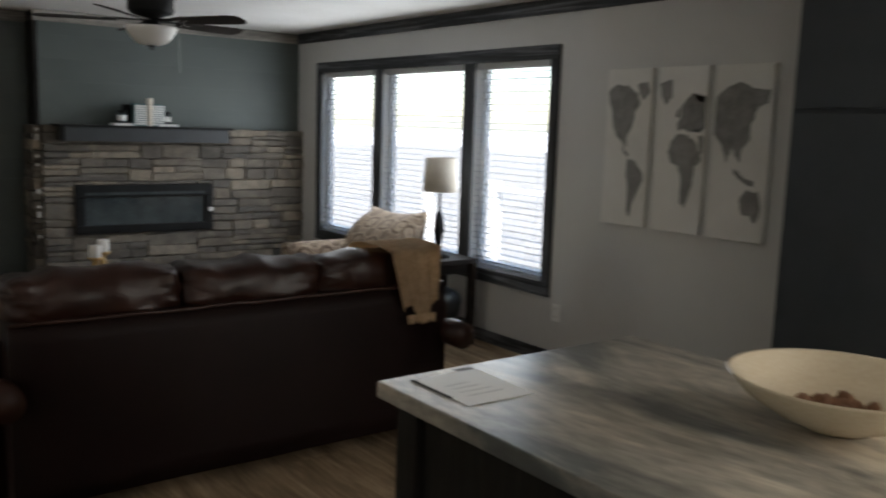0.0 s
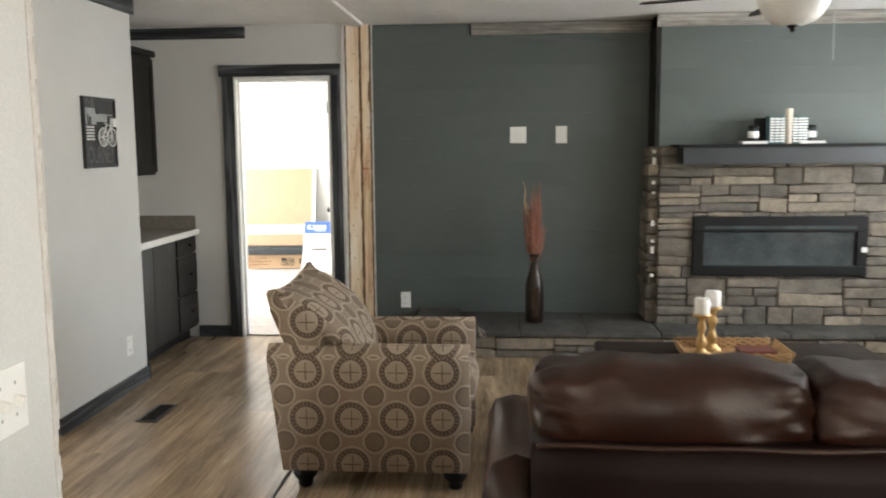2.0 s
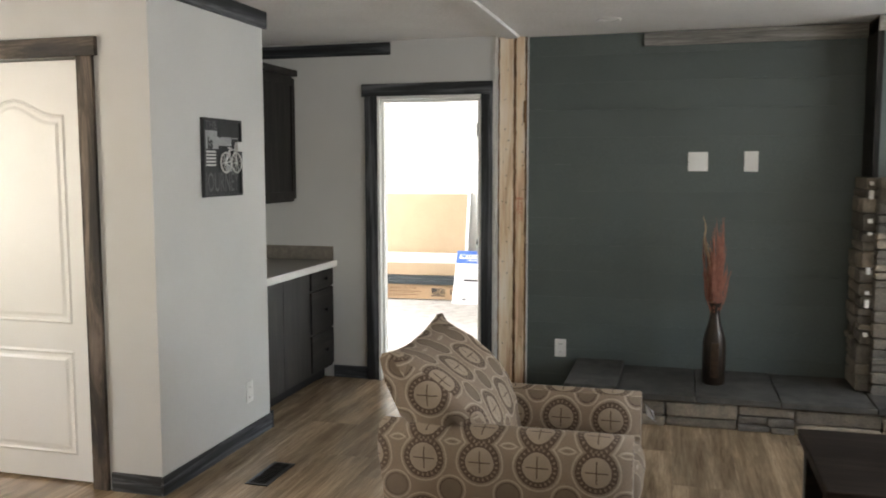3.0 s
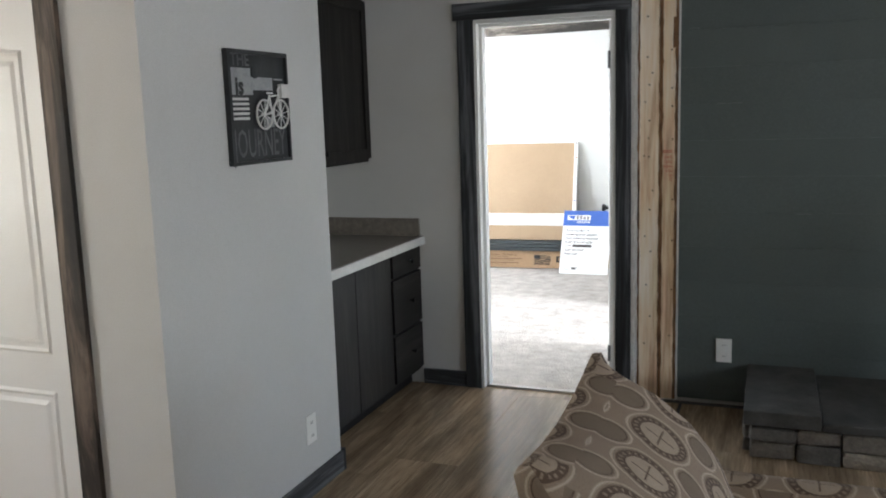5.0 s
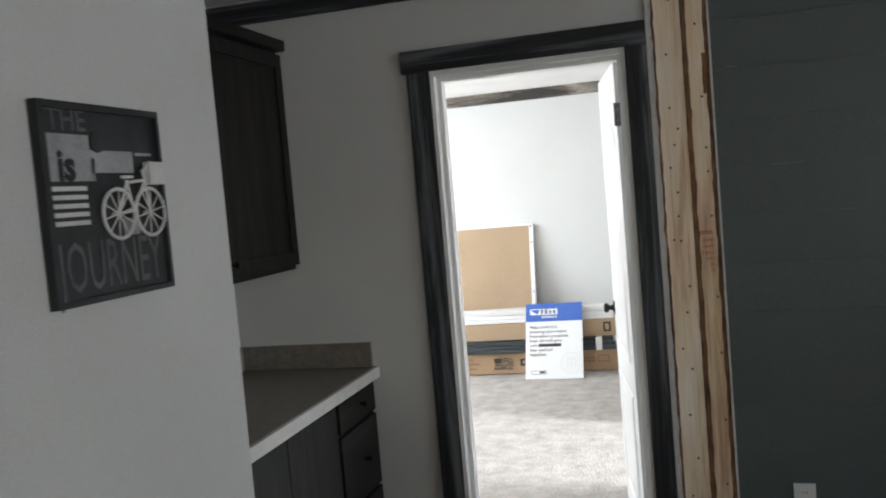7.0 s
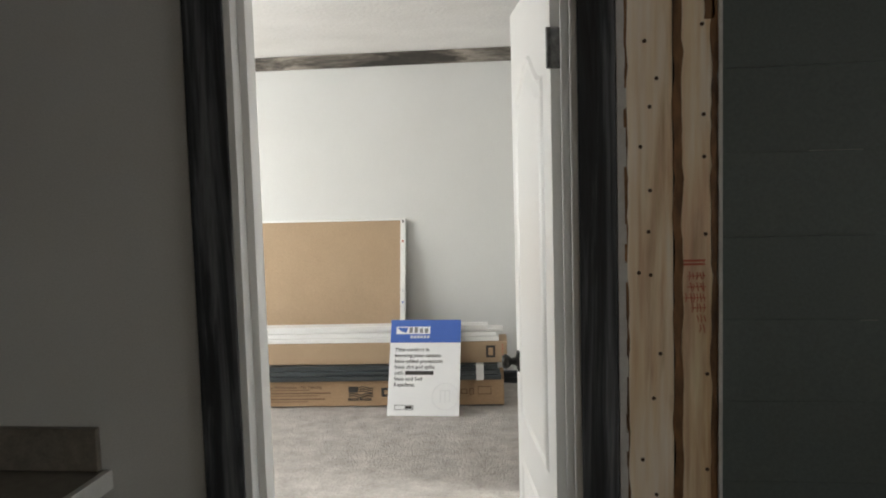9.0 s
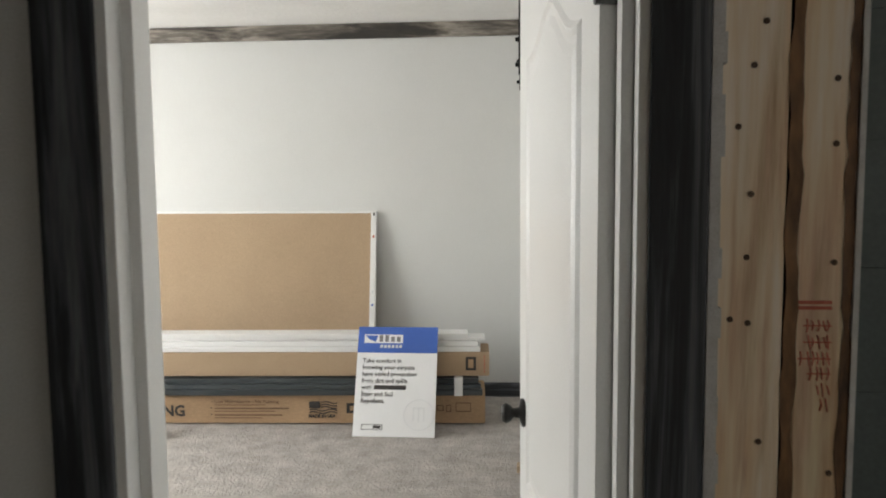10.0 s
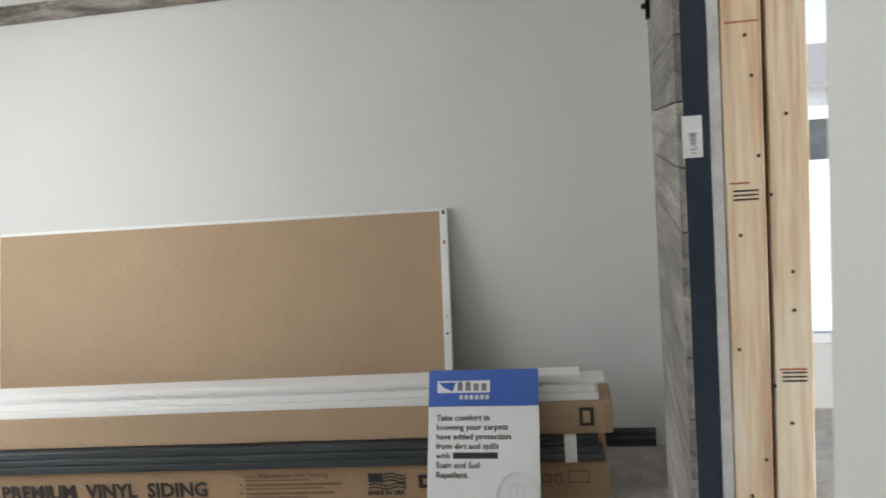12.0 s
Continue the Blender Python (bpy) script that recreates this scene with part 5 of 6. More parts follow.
def candle_holder(x, y, h, label):
    top = thing("candle_holder", (x, y, 0.472), label, "candle holder", "candle holders in the tray")
    k = h / 0.21
    prof = [(0.0, 0), (0.045, 0.0), (0.047, 0.008), (0.03, 0.018), (0.016, 0.035), (0.024, 0.05), (0.027, 0.065), (0.018, 0.085), (0.014, 0.11), (0.022, 0.13), (0.024, 0.145), (0.015, 0.165), (0.02, 0.185), (0.043, 0.198), (0.045, 0.208), (0.0, 0.21)]
    part("stick", lathe([(r, z * k) for r, z in prof], 24), GOLD, top, "antique gold turned stick", smooth=True)
    part("candle", lathe([(0.0, h), (0.036, h), (0.0375, h + 0.004), (0.0375, h + 0.072), (0.034, h + 0.076), (0.0, h + 0.071)], 24), WAX, top, "white pillar candle", smooth=True)
    part("wick", tube([(0, 0, h + 0.07), (0.002, 0, h + 0.083)], 0.0012, 5), INK, top)


candle_holder(1.665, 5.40, 0.205, "gold turned candle holder with a white pillar candle")
candle_holder(1.738, 5.49, 0.225, "taller gold candle holder with a white pillar candle")


def end_table():
    top = thing("end_table", (3.86, 4.70, 0), "dark square end table by the window", "end table")
    part("tabletop", box(-0.22, 0.22, -0.20, 0.20, 0.60, 0.635, bevel=0.005), ESPRESSO, top)
    part("apron", box(-0.19, 0.19, -0.17, 0.17, 0.53, 0.60), ESPRESSO, top)
    part("lower_shelf", box(-0.19, 0.19, -0.17, 0.17, 0.16, 0.18), ESPRESSO, top)
    for x in (-0.19, 0.19):
        for y in (-0.17, 0.17):
            part("leg", box(x - 0.025, x + 0.025, y - 0.025, y + 0.025, 0, 0.60, bevel=0.003), ESPRESSO, top)


end_table()


def table_lamp():
    top = thing("table_lamp", (3.86, 4.69, 0.635), "table lamp with a linen drum shade, unlit", "lamp")
    part("base", lathe([(0.0, 0), (0.075, 0), (0.078, 0.012), (0.03, 0.03), (0.016, 0.06), (0.03, 0.13), (0.042, 0.20), (0.03, 0.29), (0.012, 0.34), (0.010, 0.52), (0.0, 0.52)], 24), BLACK, top, smooth=True)
    shade = lathe([(0.125, 0.475), (0.112, 0.715)], 36)
    for f in [f for f in shade.faces if len(f.verts) > 4]:
        shade.faces.remove(f)
    bmesh.ops.solidify(shade, geom=shade.faces[:], thickness=0.004)
    part("shade", shade, LINEN, top, "linen drum shade", smooth=True)
    part("harp", tube([(-0.112, 0, 0.70), (0, 0, 0.705), (0.112, 0, 0.70)], 0.002, 5), CHROME, top)


table_lamp()
boxy = thing("storage_basket", (3.86, 4.70, 0.18), "dark bundle on the end table's lower shelf", "basket")
part("body", cushion(-0.14, 0.14, -0.13, 0.13, 0.0, 0.2, 0.02, 5, 0.015), PLASTICWRAP, boxy, smooth=True)


def island():
    top = thing("kitchen_island", (1.83, 0.4, 0), "kitchen island with a dark base and driftwood laminate top", "kitchen island")
    part("body", box(-0.43, 0.44, -1.55, 1.10, 0.09, 0.885), CABINET[2], top, "dark wood base")
    part("toe_kick", box(-0.38, 0.40, -1.5, 1.05, 0.0, 0.09), BLACK, top)
    part("corner_post", box(-0.455, -0.37, 1.03, 1.115, 0.0, 0.885, bevel=0.004), CABINET[2], top)
    part("end_panel", box(-0.37, 0.43, 1.10, 1.112, 0.10, 0.87, bevel=0.003), CABINET[2], top)
    part("countertop", box(-0.485, 0.485, -1.6, 1.165, 0.885, 0.928, bevel=0.004), ISLANDTOP, top, "grey driftwood laminate top")


island()


def bowl():
    top = thing("serving_bowl", (2.05, 0.735, 0.928), "large cream glazed bowl with potpourri on the island", "bowl")
    part("bowl", lathe([(0.0, 0.004), (0.075, 0.0), (0.085, 0.008), (0.14, 0.03), (0.205, 0.072), (0.242, 0.112), (0.246, 0.120), (0.235, 0.118), (0.195, 0.078), (0.13, 0.038), (0.07, 0.02), (0.0, 0.018)], 48), CREAM, top, smooth=True)
    r = random.Random(12)
    for i in range(26):
        a, d = r.uniform(0, 6.28), 0.085 * math.sqrt(r.random())
        bm = bmesh.new()
        bmesh.ops.create_icosphere(bm, subdivisions=2, radius=r.uniform(0.012, 0.022))
        for v in bm.verts:
            v.co *= 1 + 0.30 * noise.noise(v.co * 70 + Vector((i, 0, 0)))
        part("potpourri", bm, NUT, top, at=pose(d * math.cos(a), d * math.sin(a), 0.035 + 0.012 * r.random(), r.uniform(0, 90), r.uniform(0, 90), 0), smooth=True)


bowl()
sheet = thing("paper_sheet", (1.525, 1.40, 0.929), "white printed sheet on the island", "paper")
part("page", moved(box(-0.10, 0.10, -0.12, 0.12, 0, 0.0012), pose(0, 0, 0, 0, 0, -3)), PAPER, sheet)
part("dark_strip", box(-0.108, -0.100, -0.05, 0.12, 0.0, 0.002), INK, sheet, "dark spine")
for i in range(4):
    part("print_line", box(-0.06, 0.05 - 0.012 * i, -0.06 + i * 0.03, -0.055 + i * 0.03, 0.0012, 0.0018), GREYINK, sheet)
card = thing("business_card", (1.60, 1.525, 0.929), "small dark card on the island", "card")
part("card", box(-0.028, 0.028, -0.018, 0.018, 0, 0.001), MAPGREY, card)


def pantry():
    top = thing("pantry_cabinet", (3.62, 0.95, 0), "tall dark blue-grey cabinet beside the window wall", "cabinet")
    part("body", box(0.0, 0.57, -0.9, 0.91, 0, 2.33), FRIDGE, top)
    for y0, y1 in ((-0.88, -0.30), (-0.29, 0.29), (0.30, 0.90)):
        for z0, z1 in ((0.1, 1.68), (1.70, 2.30)):
            part("door", box(-0.02, 0.0, y0, y1, z0, z1, bevel=0.003), FRIDGE, top)


pantry()


def canvas_map(y0, y1, lands):
    """A canvas with a third of a world map; lands are outlines of (across, up) as parts of the canvas, from its left edge."""
    top = thing("map_canvas", (WX, (y0 + y1) / 2, 1.02), "off-white canvas with a charcoal world map section", "wall art", "world map canvases")
    w, tall = (y1 - y0) / 2, 0.93
    part("canvas", box(-0.035, -0.002, -w, w, 0.0, tall, bevel=0.003), CANVAS, top)
    for k, land in enumerate(lands):
        bm = bmesh.new()
        ring = []
        for (a, b), (c, d) in zip(land, land[1:] + land[:1]):
            for i in range(5):
                u = a + (c - a) * i / 5
                v = b + (d - b) * i / 5
                u += 0.030 * noise.noise(Vector((u * 14, v * 30, k)))
                v += 0.014 * noise.noise(Vector((u * 15, v * 31, k + 7)))
                ring.append(bm.verts.new((-0.0362 - 0.0002 * k, w - 2 * w * min(0.985, max(0.015, u)), tall * v)))
        bm.faces.new(ring)
        bmesh.ops.triangulate(bm, faces=bm.faces[:])
        part("printed_land", bm, MAPGREY, top, "charcoal continent shape")


canvas_map(3.085, 3.42, [
    [(0.02, 0.86), (0.20, 0.90), (0.45, 0.89), (0.70, 0.85), (0.78, 0.78), (0.66, 0.72), (0.62, 0.64), (0.50, 0.57), (0.52, 0.50), (0.40, 0.53), (0.28, 0.56), (0.16, 0.64), (0.12, 0.74), (0.03, 0.81)],
    [(0.40, 0.53), (0.46, 0.50), (0.58, 0.45), (0.55, 0.43), (0.44, 0.47)],
    [(0.55, 0.43), (0.68, 0.43), (0.86, 0.37), (0.95, 0.31), (0.84, 0.23), (0.72, 0.15), (0.66, 0.05), (0.60, 0.10), (0.62, 0.22), (0.54, 0.32)],
    [(0.70, 0.90), (0.92, 0.92), (0.98, 0.85), (0.84, 0.80), (0.74, 0.84)]])
canvas_map(2.695, 3.03, [
    [(0.02, 0.90), (0.26, 0.92), (0.30, 0.83), (0.16, 0.76), (0.05, 0.83)],
    [(0.42, 0.66), (0.52, 0.70), (0.50, 0.76), (0.62, 0.82), (0.74, 0.84), (0.84, 0.78), (0.99, 0.82), (0.99, 0.64), (0.86, 0.61), (0.80, 0.64), (0.70, 0.61), (0.58, 0.63), (0.46, 0.61)],
    [(0.34, 0.56), (0.46, 0.60), (0.66, 0.59), (0.84, 0.55), (0.96, 0.45), (0.84, 0.40), (0.80, 0.28), (0.68, 0.15), (0.58, 0.18), (0.58, 0.34), (0.50, 0.40), (0.34, 0.42), (0.27, 0.49)],
    [(0.86, 0.60), (0.99, 0.58), (0.99, 0.50), (0.92, 0.47)],
    [(0.40, 0.73), (0.48, 0.76), (0.47, 0.70), (0.41, 0.69)]])
canvas_map(2.30, 2.645, [
    [(0.01, 0.82), (0.18, 0.86), (0.40, 0.90), (0.62, 0.87), (0.95, 0.85), (0.92, 0.78), (0.76, 0.76), (0.72, 0.70), (0.64, 0.66), (0.66, 0.58), (0.54, 0.52), (0.50, 0.44), (0.42, 0.49), (0.36, 0.53), (0.26, 0.44), (0.18, 0.54), (0.01, 0.60)],
    [(0.40, 0.42), (0.58, 0.37), (0.80, 0.34), (0.78, 0.31), (0.56, 0.34), (0.42, 0.38)],
    [(0.56, 0.24), (0.68, 0.30), (0.78, 0.28), (0.86, 0.30), (0.94, 0.20), (0.86, 0.11), (0.74, 0.15), (0.60, 0.15)]])


# ---- hall ----
def wall_sign():
    """A dark pierced sign with slatted letters and a whitewashed bicycle on it."""
    top = thing("wall_sign", (-1.63, 5.81, 1.39), "dark slatted sign with a white metal bicycle", "wall art", turn=90)
    W, H = 0.385, 0.40
    part("panel", box(0.0, W, -0.010, -0.002, 0.0, H), PICDARK, top)
    rim = bmesh.new()
    for c in ((0, 0.016, 0, H), (W - 0.010, W, 0, H), (0.016, W - 0.010, 0, 0.012), (0.016, W - 0.010, H - 0.014, H)):
        box(c[0], c[1], -0.022, -0.010, c[2], c[3], rim)
    part("rim", rim, PICDARK, top, "dark metal rim")
    for c in ((0.03, 0.150, 0.290, 0.338), (0.030, 0.16, 0.245, 0.290), (0.15, 0.29, 0.262, 0.308), (0.235, 0.29, 0.128, 0.165), (0.30, 0.36, 0.300, 0.306)):
        part("pale_block", box(c[0], c[1], -0.0115, -0.0095, c[2], c[3]), PICLIGHT, top, "pale painted block")
    part("dark_disc", moved(lathe([(0.0, 0.0), (0.022, 0.0), (0.022, 0.0025), (0.0, 0.003)], 20), pose(0.175, -0.011, 0.325, 90)), PICDARK, top)
    for i in range(5):
        part("pale_stripe", box(0.03, 0.13, -0.0118, -0.0098, 0.158 + i * 0.017, 0.167 + i * 0.017), BIKE, top, "pale stripe")
    lettering("THE", 0.062, PICMID, top, pose(0.032, -0.0112, 0.346, 90), bold=0.001)
    lettering("is", 0.085, PICDARK, top, pose(0.05, -0.0125, 0.248, 90), bold=0.003)
    lettering("JOURNEY", 0.082, PICMID, top, pose(0.024, -0.0112, 0.026, 90) @ Matrix.Diagonal((0.96, 1.75, 1, 1)), bold=0.0)
    for cx in (0.205, 0.315):
        wheel = bmesh.new()
        n = 28
        tube([(cx + 0.052 * math.cos(2 * math.pi * i / n), -0.026, 0.175 + 0.052 * math.sin(2 * math.pi * i / n)) for i in range(n + 1)], 0.004, 6, wheel)
        for i in range(5):
            a = math.pi * i / 5 + 0.2
            tube([(cx + 0.05 * math.cos(a), -0.026, 0.175 + 0.05 * math.sin(a)), (cx - 0.05 * math.cos(a), -0.026, 0.175 - 0.05 * math.sin(a))], 0.0018, 5, wheel)
        part("wheel", wheel, BIKE, top, "whitewashed wheel", smooth=True)
    fr = bmesh.new()
    for a, b in (((0.205, 0.175), (0.255, 0.18)), ((0.255, 0.18), (0.24, 0.245)), ((0.24, 0.24), (0.305, 0.245)), ((0.255, 0.18), (0.305, 0.245)), ((0.205, 0.175), (0.24, 0.24)), ((0.315, 0.175), (0.30, 0.265)), ((0.30, 0.265), (0.33, 0.285)), ((0.225, 0.252), (0.262, 0.252))):
        tube([(a[0], -0.026, a[1]), (b[0], -0.026, b[1])], 0.0035, 6, fr)
    box(0.315, 0.37, -0.034, -0.018, 0.235, 0.285, fr)
    part("bike_frame", fr, BIKE, top, "whitewashed frame")
    for x, z in ((0.06, 0.20), (0.34, 0.20)):
        part("standoff", tube([(x, -0.01, z), (x, -0.002, z)], 0.004, 6), PICDARK, top)
    for x in (0.205, 0.315):
        part("standoff", tube([(x, -0.024, 0.175), (x, -0.009, 0.175)], 0.004, 6), BIKE, top)


wall_sign()


def shaker(parent, name, x, y0, y1, z0, z1, axis=2, rail=0.055):
    """A recessed-panel front on the plane x, facing +x."""
    front = part(name, box(x, x + 0.018, y0, y1, z0, z1, bevel=0.003), CABINET[axis], parent)
    if rail:
        for c in ((y0, y0 + rail, z0, z1), (y1 - rail, y1, z0, z1), (y0 + rail, y1 - rail, z0, z0 + rail), (y0 + rail, y1 - rail, z1 - rail, z1)):
            part("door_rail", box(x + 0.0182, x + 0.026, c[0], c[1], c[2], c[3], bevel=0.002), CABINET[axis], front)
    return front


def pull_knob(parent, x, y, z):
    part("knob", moved(lathe([(0.0, 0), (0.006, 0.0), (0.006, 0.012), (0.013, 0.018), (0.014, 0.024), (0.0, 0.028)], 14), pose(x, y, z, 0, 90)), BLACK, parent, "small black knob", smooth=True)


def base_cabinet(y0, y1, drawers):
    label = "dark stained base cabinet with three drawers" if drawers else "dark stained base cabinet with a door"
    top = thing("base_cabinet", (-2.34, 0, 0), label, "cabinet", "alcove base cabinets")
    part("body", box(0.004, 0.585, y0, y1, 0.09, 0.825), CABINET[2], top)
    part("toe_kick", box(0.01, 0.52, y0, y1, 0.0, 0.09), BLACK, top)
    if drawers:
        for z0, z1 in ((0.690, 0.815), (0.385, 0.675), (0.11, 0.37)):
            d = shaker(top, "drawer", 0.585, y0 + 0.012, y1 - 0.012, z0, z1, 1, 0.0)
            pull_knob(d, 0.603, (y0 + y1) / 2 + 0.03, (z0 + z1) / 2)
    else:
        mid = (y0 + y1) / 2
        for a, b, k in ((y0 + 0.012, mid - 0.001, 1), (mid + 0.001, y1 - 0.012, 0)):
            shaker(top, "door", 0.585, a, b, 0.10, 0.822, 2, 0.0)


base_cabinet(6.497, 7.34, False)
base_cabinet(7.342, 7.748, True)
ct = thing("countertop", (-2.34, 6.497, 0.825), "taupe laminate countertop with a pale front edge", "countertop")
part("slab", box(0.003, 0.612, 0.0, 1.251, 0.0, 0.04, bevel=0.003), COUNTER, ct)
part("front_edge", box(0.612, 0.630, 0.0, 1.251, -0.004, 0.041, bevel=0.002), COUNTEREDGE, ct, "pale front edge")
part("backsplash", box(0.003, 0.022, 0.0, 1.232, 0.041, 0.142, bevel=0.002), COUNTER, ct)
part("side_splash", box(0.003, 0.605, 1.232, 1.251, 0.041, 0.142, bevel=0.002), COUNTER, ct)


def upper_cabinet(y0, y1):
    top = thing("upper_cabinet", (-2.34, 0, 1.29), "dark stained wall cabinet with a panel door", "cabinet", "alcove wall cabinets")
    part("body", box(0.004, 0.30, y0, y1, 0, 0.90), CABINET[2], top)
    part("crown", box(0.004, 0.345, y0, y1 - 0.0, 0.90, 0.945, bevel=0.006), CABINET[1], top)
    d = shaker(top, "door", 0.30, y0 + 0.015, y1 - 0.015, 0.02, 0.885, 2)
    pull_knob(d, 0.326, y0 + 0.055, 0.07)


upper_cabinet(7.125, 7.746)
upper_cabinet(6.50, 7.123)


def floor_vent():
    top = thing("floor_register", (-1.27, 5.79, 0.0), "brown metal floor register", "vent")
    part("rim", box(-0.06, 0.06, -0.16, 0.16, 0.0, 0.005, bevel=0.002), HINGE, top)
    sl = mesh_of("louvre", box(-0.04, 0.04, -0.003, 0.003, 0.005, 0.008), CABINET[0])
    for i in range(18):
        part("louvre", sl, CABINET[0], top, at=pose(0, -0.135 + i * 0.016, 0))


floor_vent()


# ---- bedroom ----
STACK = radians(3.6)      # the stack of cartons stands a little askew to the wall


def cardboard_box(name, x0, x1, y0, y1, z0, z1, label, material=CARDBOARD):
    w = (x1 - x0) / 2
    top = thing(name, (x1 - w * math.cos(STACK), y0 - w * math.sin(STACK), z0), label, "cardboard box", turn=math.degrees(STACK))
    bm = box(-w, w, 0.0, y1 - y0, 0.0, z1 - z0, bevel=0.004)
    bmesh.ops.subdivide_edges(bm, edges=[e for e in bm.edges if abs(e.verts[0].co.x - e.verts[1].co.x) > 1], cuts=24)
    for v in bm.verts:
        v.co.z += 0.003 * noise.noise(Vector((v.co.x * 1.7, 0, z0 * 9))) * (1 if v.co.z > 0.05 else 0)
        v.co.y += 0.003 * noise.noise(Vector((v.co.x * 2.1, 5, z0 * 9)))
    part("carton", bm, material, top)
    part("end_flap", box(w, w + 0.003, 0.01, y1 - y0 - 0.01, 0.004, (z1 - z0) * 0.52), material, top)
    part("end_flap", box(w, w + 0.003, 0.01, y1 - y0 - 0.01, (z1 - z0) * 0.54, z1 - z0 - 0.004), material, top)
    return top


lower = cardboard_box("siding_carton", -4.70, -1.02, 11.44, 11.78, 0.012, 0.182, "long brown vinyl siding carton on the carpet")
ox = (-4.70 - 1.02) / 2
lettering("PREMIUM  VINYL  SIDING", 0.098, INK, lower, pose(-3.79 - ox, -0.0045, 0.045, 90) @ Matrix.Diagonal((0.915, 0.93, 1, 1)), bold=0.0032)
lettering("\u2022 Low Maintenance - No Painting", 0.030, CARTONINK, lower, pose(-2.63 - ox, -0.0045, 0.122, 90), bold=0.0006)
for z, w1 in ((0.108, 0.30), (0.085, 0.44), (0.070, 0.36), (0.045, 0.40), (0.030, 0.28)):
    part("print_line", box(-2.61 - ox, -2.61 - ox + w1, -0.0045, -0.002, z, z + (0.009 if z in (0.085, 0.045) else 0.005)), CARTONINK, lower, "line of small print")
for z in (0.089, 0.049):
    part("print_bullet", box(-2.635 - ox, -2.627 - ox, -0.0045, -0.002, z, z + 0.008), INK, lower)
lettering("MADE IN USA", 0.026, INK, lower, pose(-2.055 - ox, -0.0045, 0.036, 90), bold=0.0014)
part("flag_field", box(-2.05 - ox, -1.985 - ox, -0.0045, -0.002, 0.092, 0.132), INK, lower)
for i in range(5):
    n = 9
    st = bmesh.new()
    x0f = -1.98 - ox if i >= 2 else -2.05 - ox
    pts = [x0f + (-1.885 - ox - x0f) * k / n for k in range(n + 1)]
    rows = [[st.verts.new((x, -0.0044, 0.062 + i * 0.015 + dz + 0.006 * math.sin((x - pts[0]) * 60))) for x in pts] for dz in (0, 0.007)]
    for k in range(n):
        st.faces.new((rows[0][k], rows[0][k + 1], rows[1][k + 1], rows[1][k]))
    part("flag_stripe", st, INK, lower)
for c in ((-1.83, -1.62),):
    badge = bmesh.new()
    box(c[0] - ox, c[1] - ox, -0.0045, -0.002, 0.062, 0.122, badge, bevel=0.0)
    part("logo_badge", badge, INK, lower, "dark rounded logo badge")
    part("logo_inset", box(c[0] + 0.02 - ox, c[1] - 0.02 - ox, -0.0055, -0.0046, 0.078, 0.106), CARDBOARD, lower)
for x0, x1, z0, z1 in ((-1.30, -1.26, 0.075, 0.11), (-1.245, -1.215, 0.07, 0.112), (-1.19, -1.10, 0.07, 0.125)):
    rimb = bmesh.new()
    for c in ((x0, x1, z0, z0 + 0.005), (x0, x1, z1 - 0.005, z1), (x0, x0 + 0.005, z0, z1), (x1 - 0.005, x1, z0, z1)):
        box(c[0] - ox, c[1] - ox, -0.0045, -0.002, c[2], c[3], rimb)
    part("print_mark", rimb, CARTONINK, lower)


def wrapped_bundle():
    top = thing("wrapped_trim_bundle", (-1.03 - 1.82 * math.cos(STACK), 11.405 - 1.82 * math.sin(STACK), 0.186), "long bundle of dark strips in plastic film with white tape", "bundle", turn=math.degrees(STACK))
    w = 1.82
    r = random.Random(15)
    for i, (y, z, h) in enumerate(((0.0, 0.0, 0.036), (0.0, 0.037, 0.030), (0.008, 0.068, 0.032), (0.06, 0.0, 0.095), (0.13, 0.0, 0.10))):
        bm = box(-w + r.uniform(-0.02, 0.02), w - 0.012 * i + r.uniform(0, 0.02), y, y + 0.055, z, z + h, bevel=0.006)
        bmesh.ops.subdivide_edges(bm, edges=[e for e in bm.edges if abs(e.verts[0].co.x - e.verts[1].co.x) > 1], cuts=40)
        for v in bm.verts:
            v.co.z += 0.0035 * noise.noise(Vector((v.co.x * 3.1, i * 3, 1))) * (1 if z + h > 0.05 else 0.2)
            v.co.y += 0.006 * noise.noise(Vector((v.co.x * 2.4, i * 5, 7)))
        part("strip", bm, PLASTICWRAP, top)
    tape = bmesh.new()
    box(w - 0.165, w - 0.115, -0.006, 0.19, -0.001, 0.104, tape, bevel=0.004)
    part("tape", tape, PAPER, top, "white tape band")


wrapped_bundle()
upper = cardboard_box("plain_carton", -4.70, -0.995, 11.45, 11.70, 0.292, 0.432, "plain long cardboard carton under the white boards", TANBOARD)
ux = (-4.70 - 0.995) / 2
part("print_block", box(-1.13 - ux, -1.07 - ux, -0.0045, -0.002, 0.035, 0.115), INK, upper, "dark printed label")
part("label_window", box(-1.115 - ux, -1.085 - ux, -0.0055, -0.0046, 0.05, 0.10), CARDBOARD, upper)
for i in range(5):
    part("red_mark", box(-1.025 - ux, -1.018 - ux, -0.0045, -0.002, 0.02 + i * 0.022, 0.034 + i * 0.022), REDINK, upper)

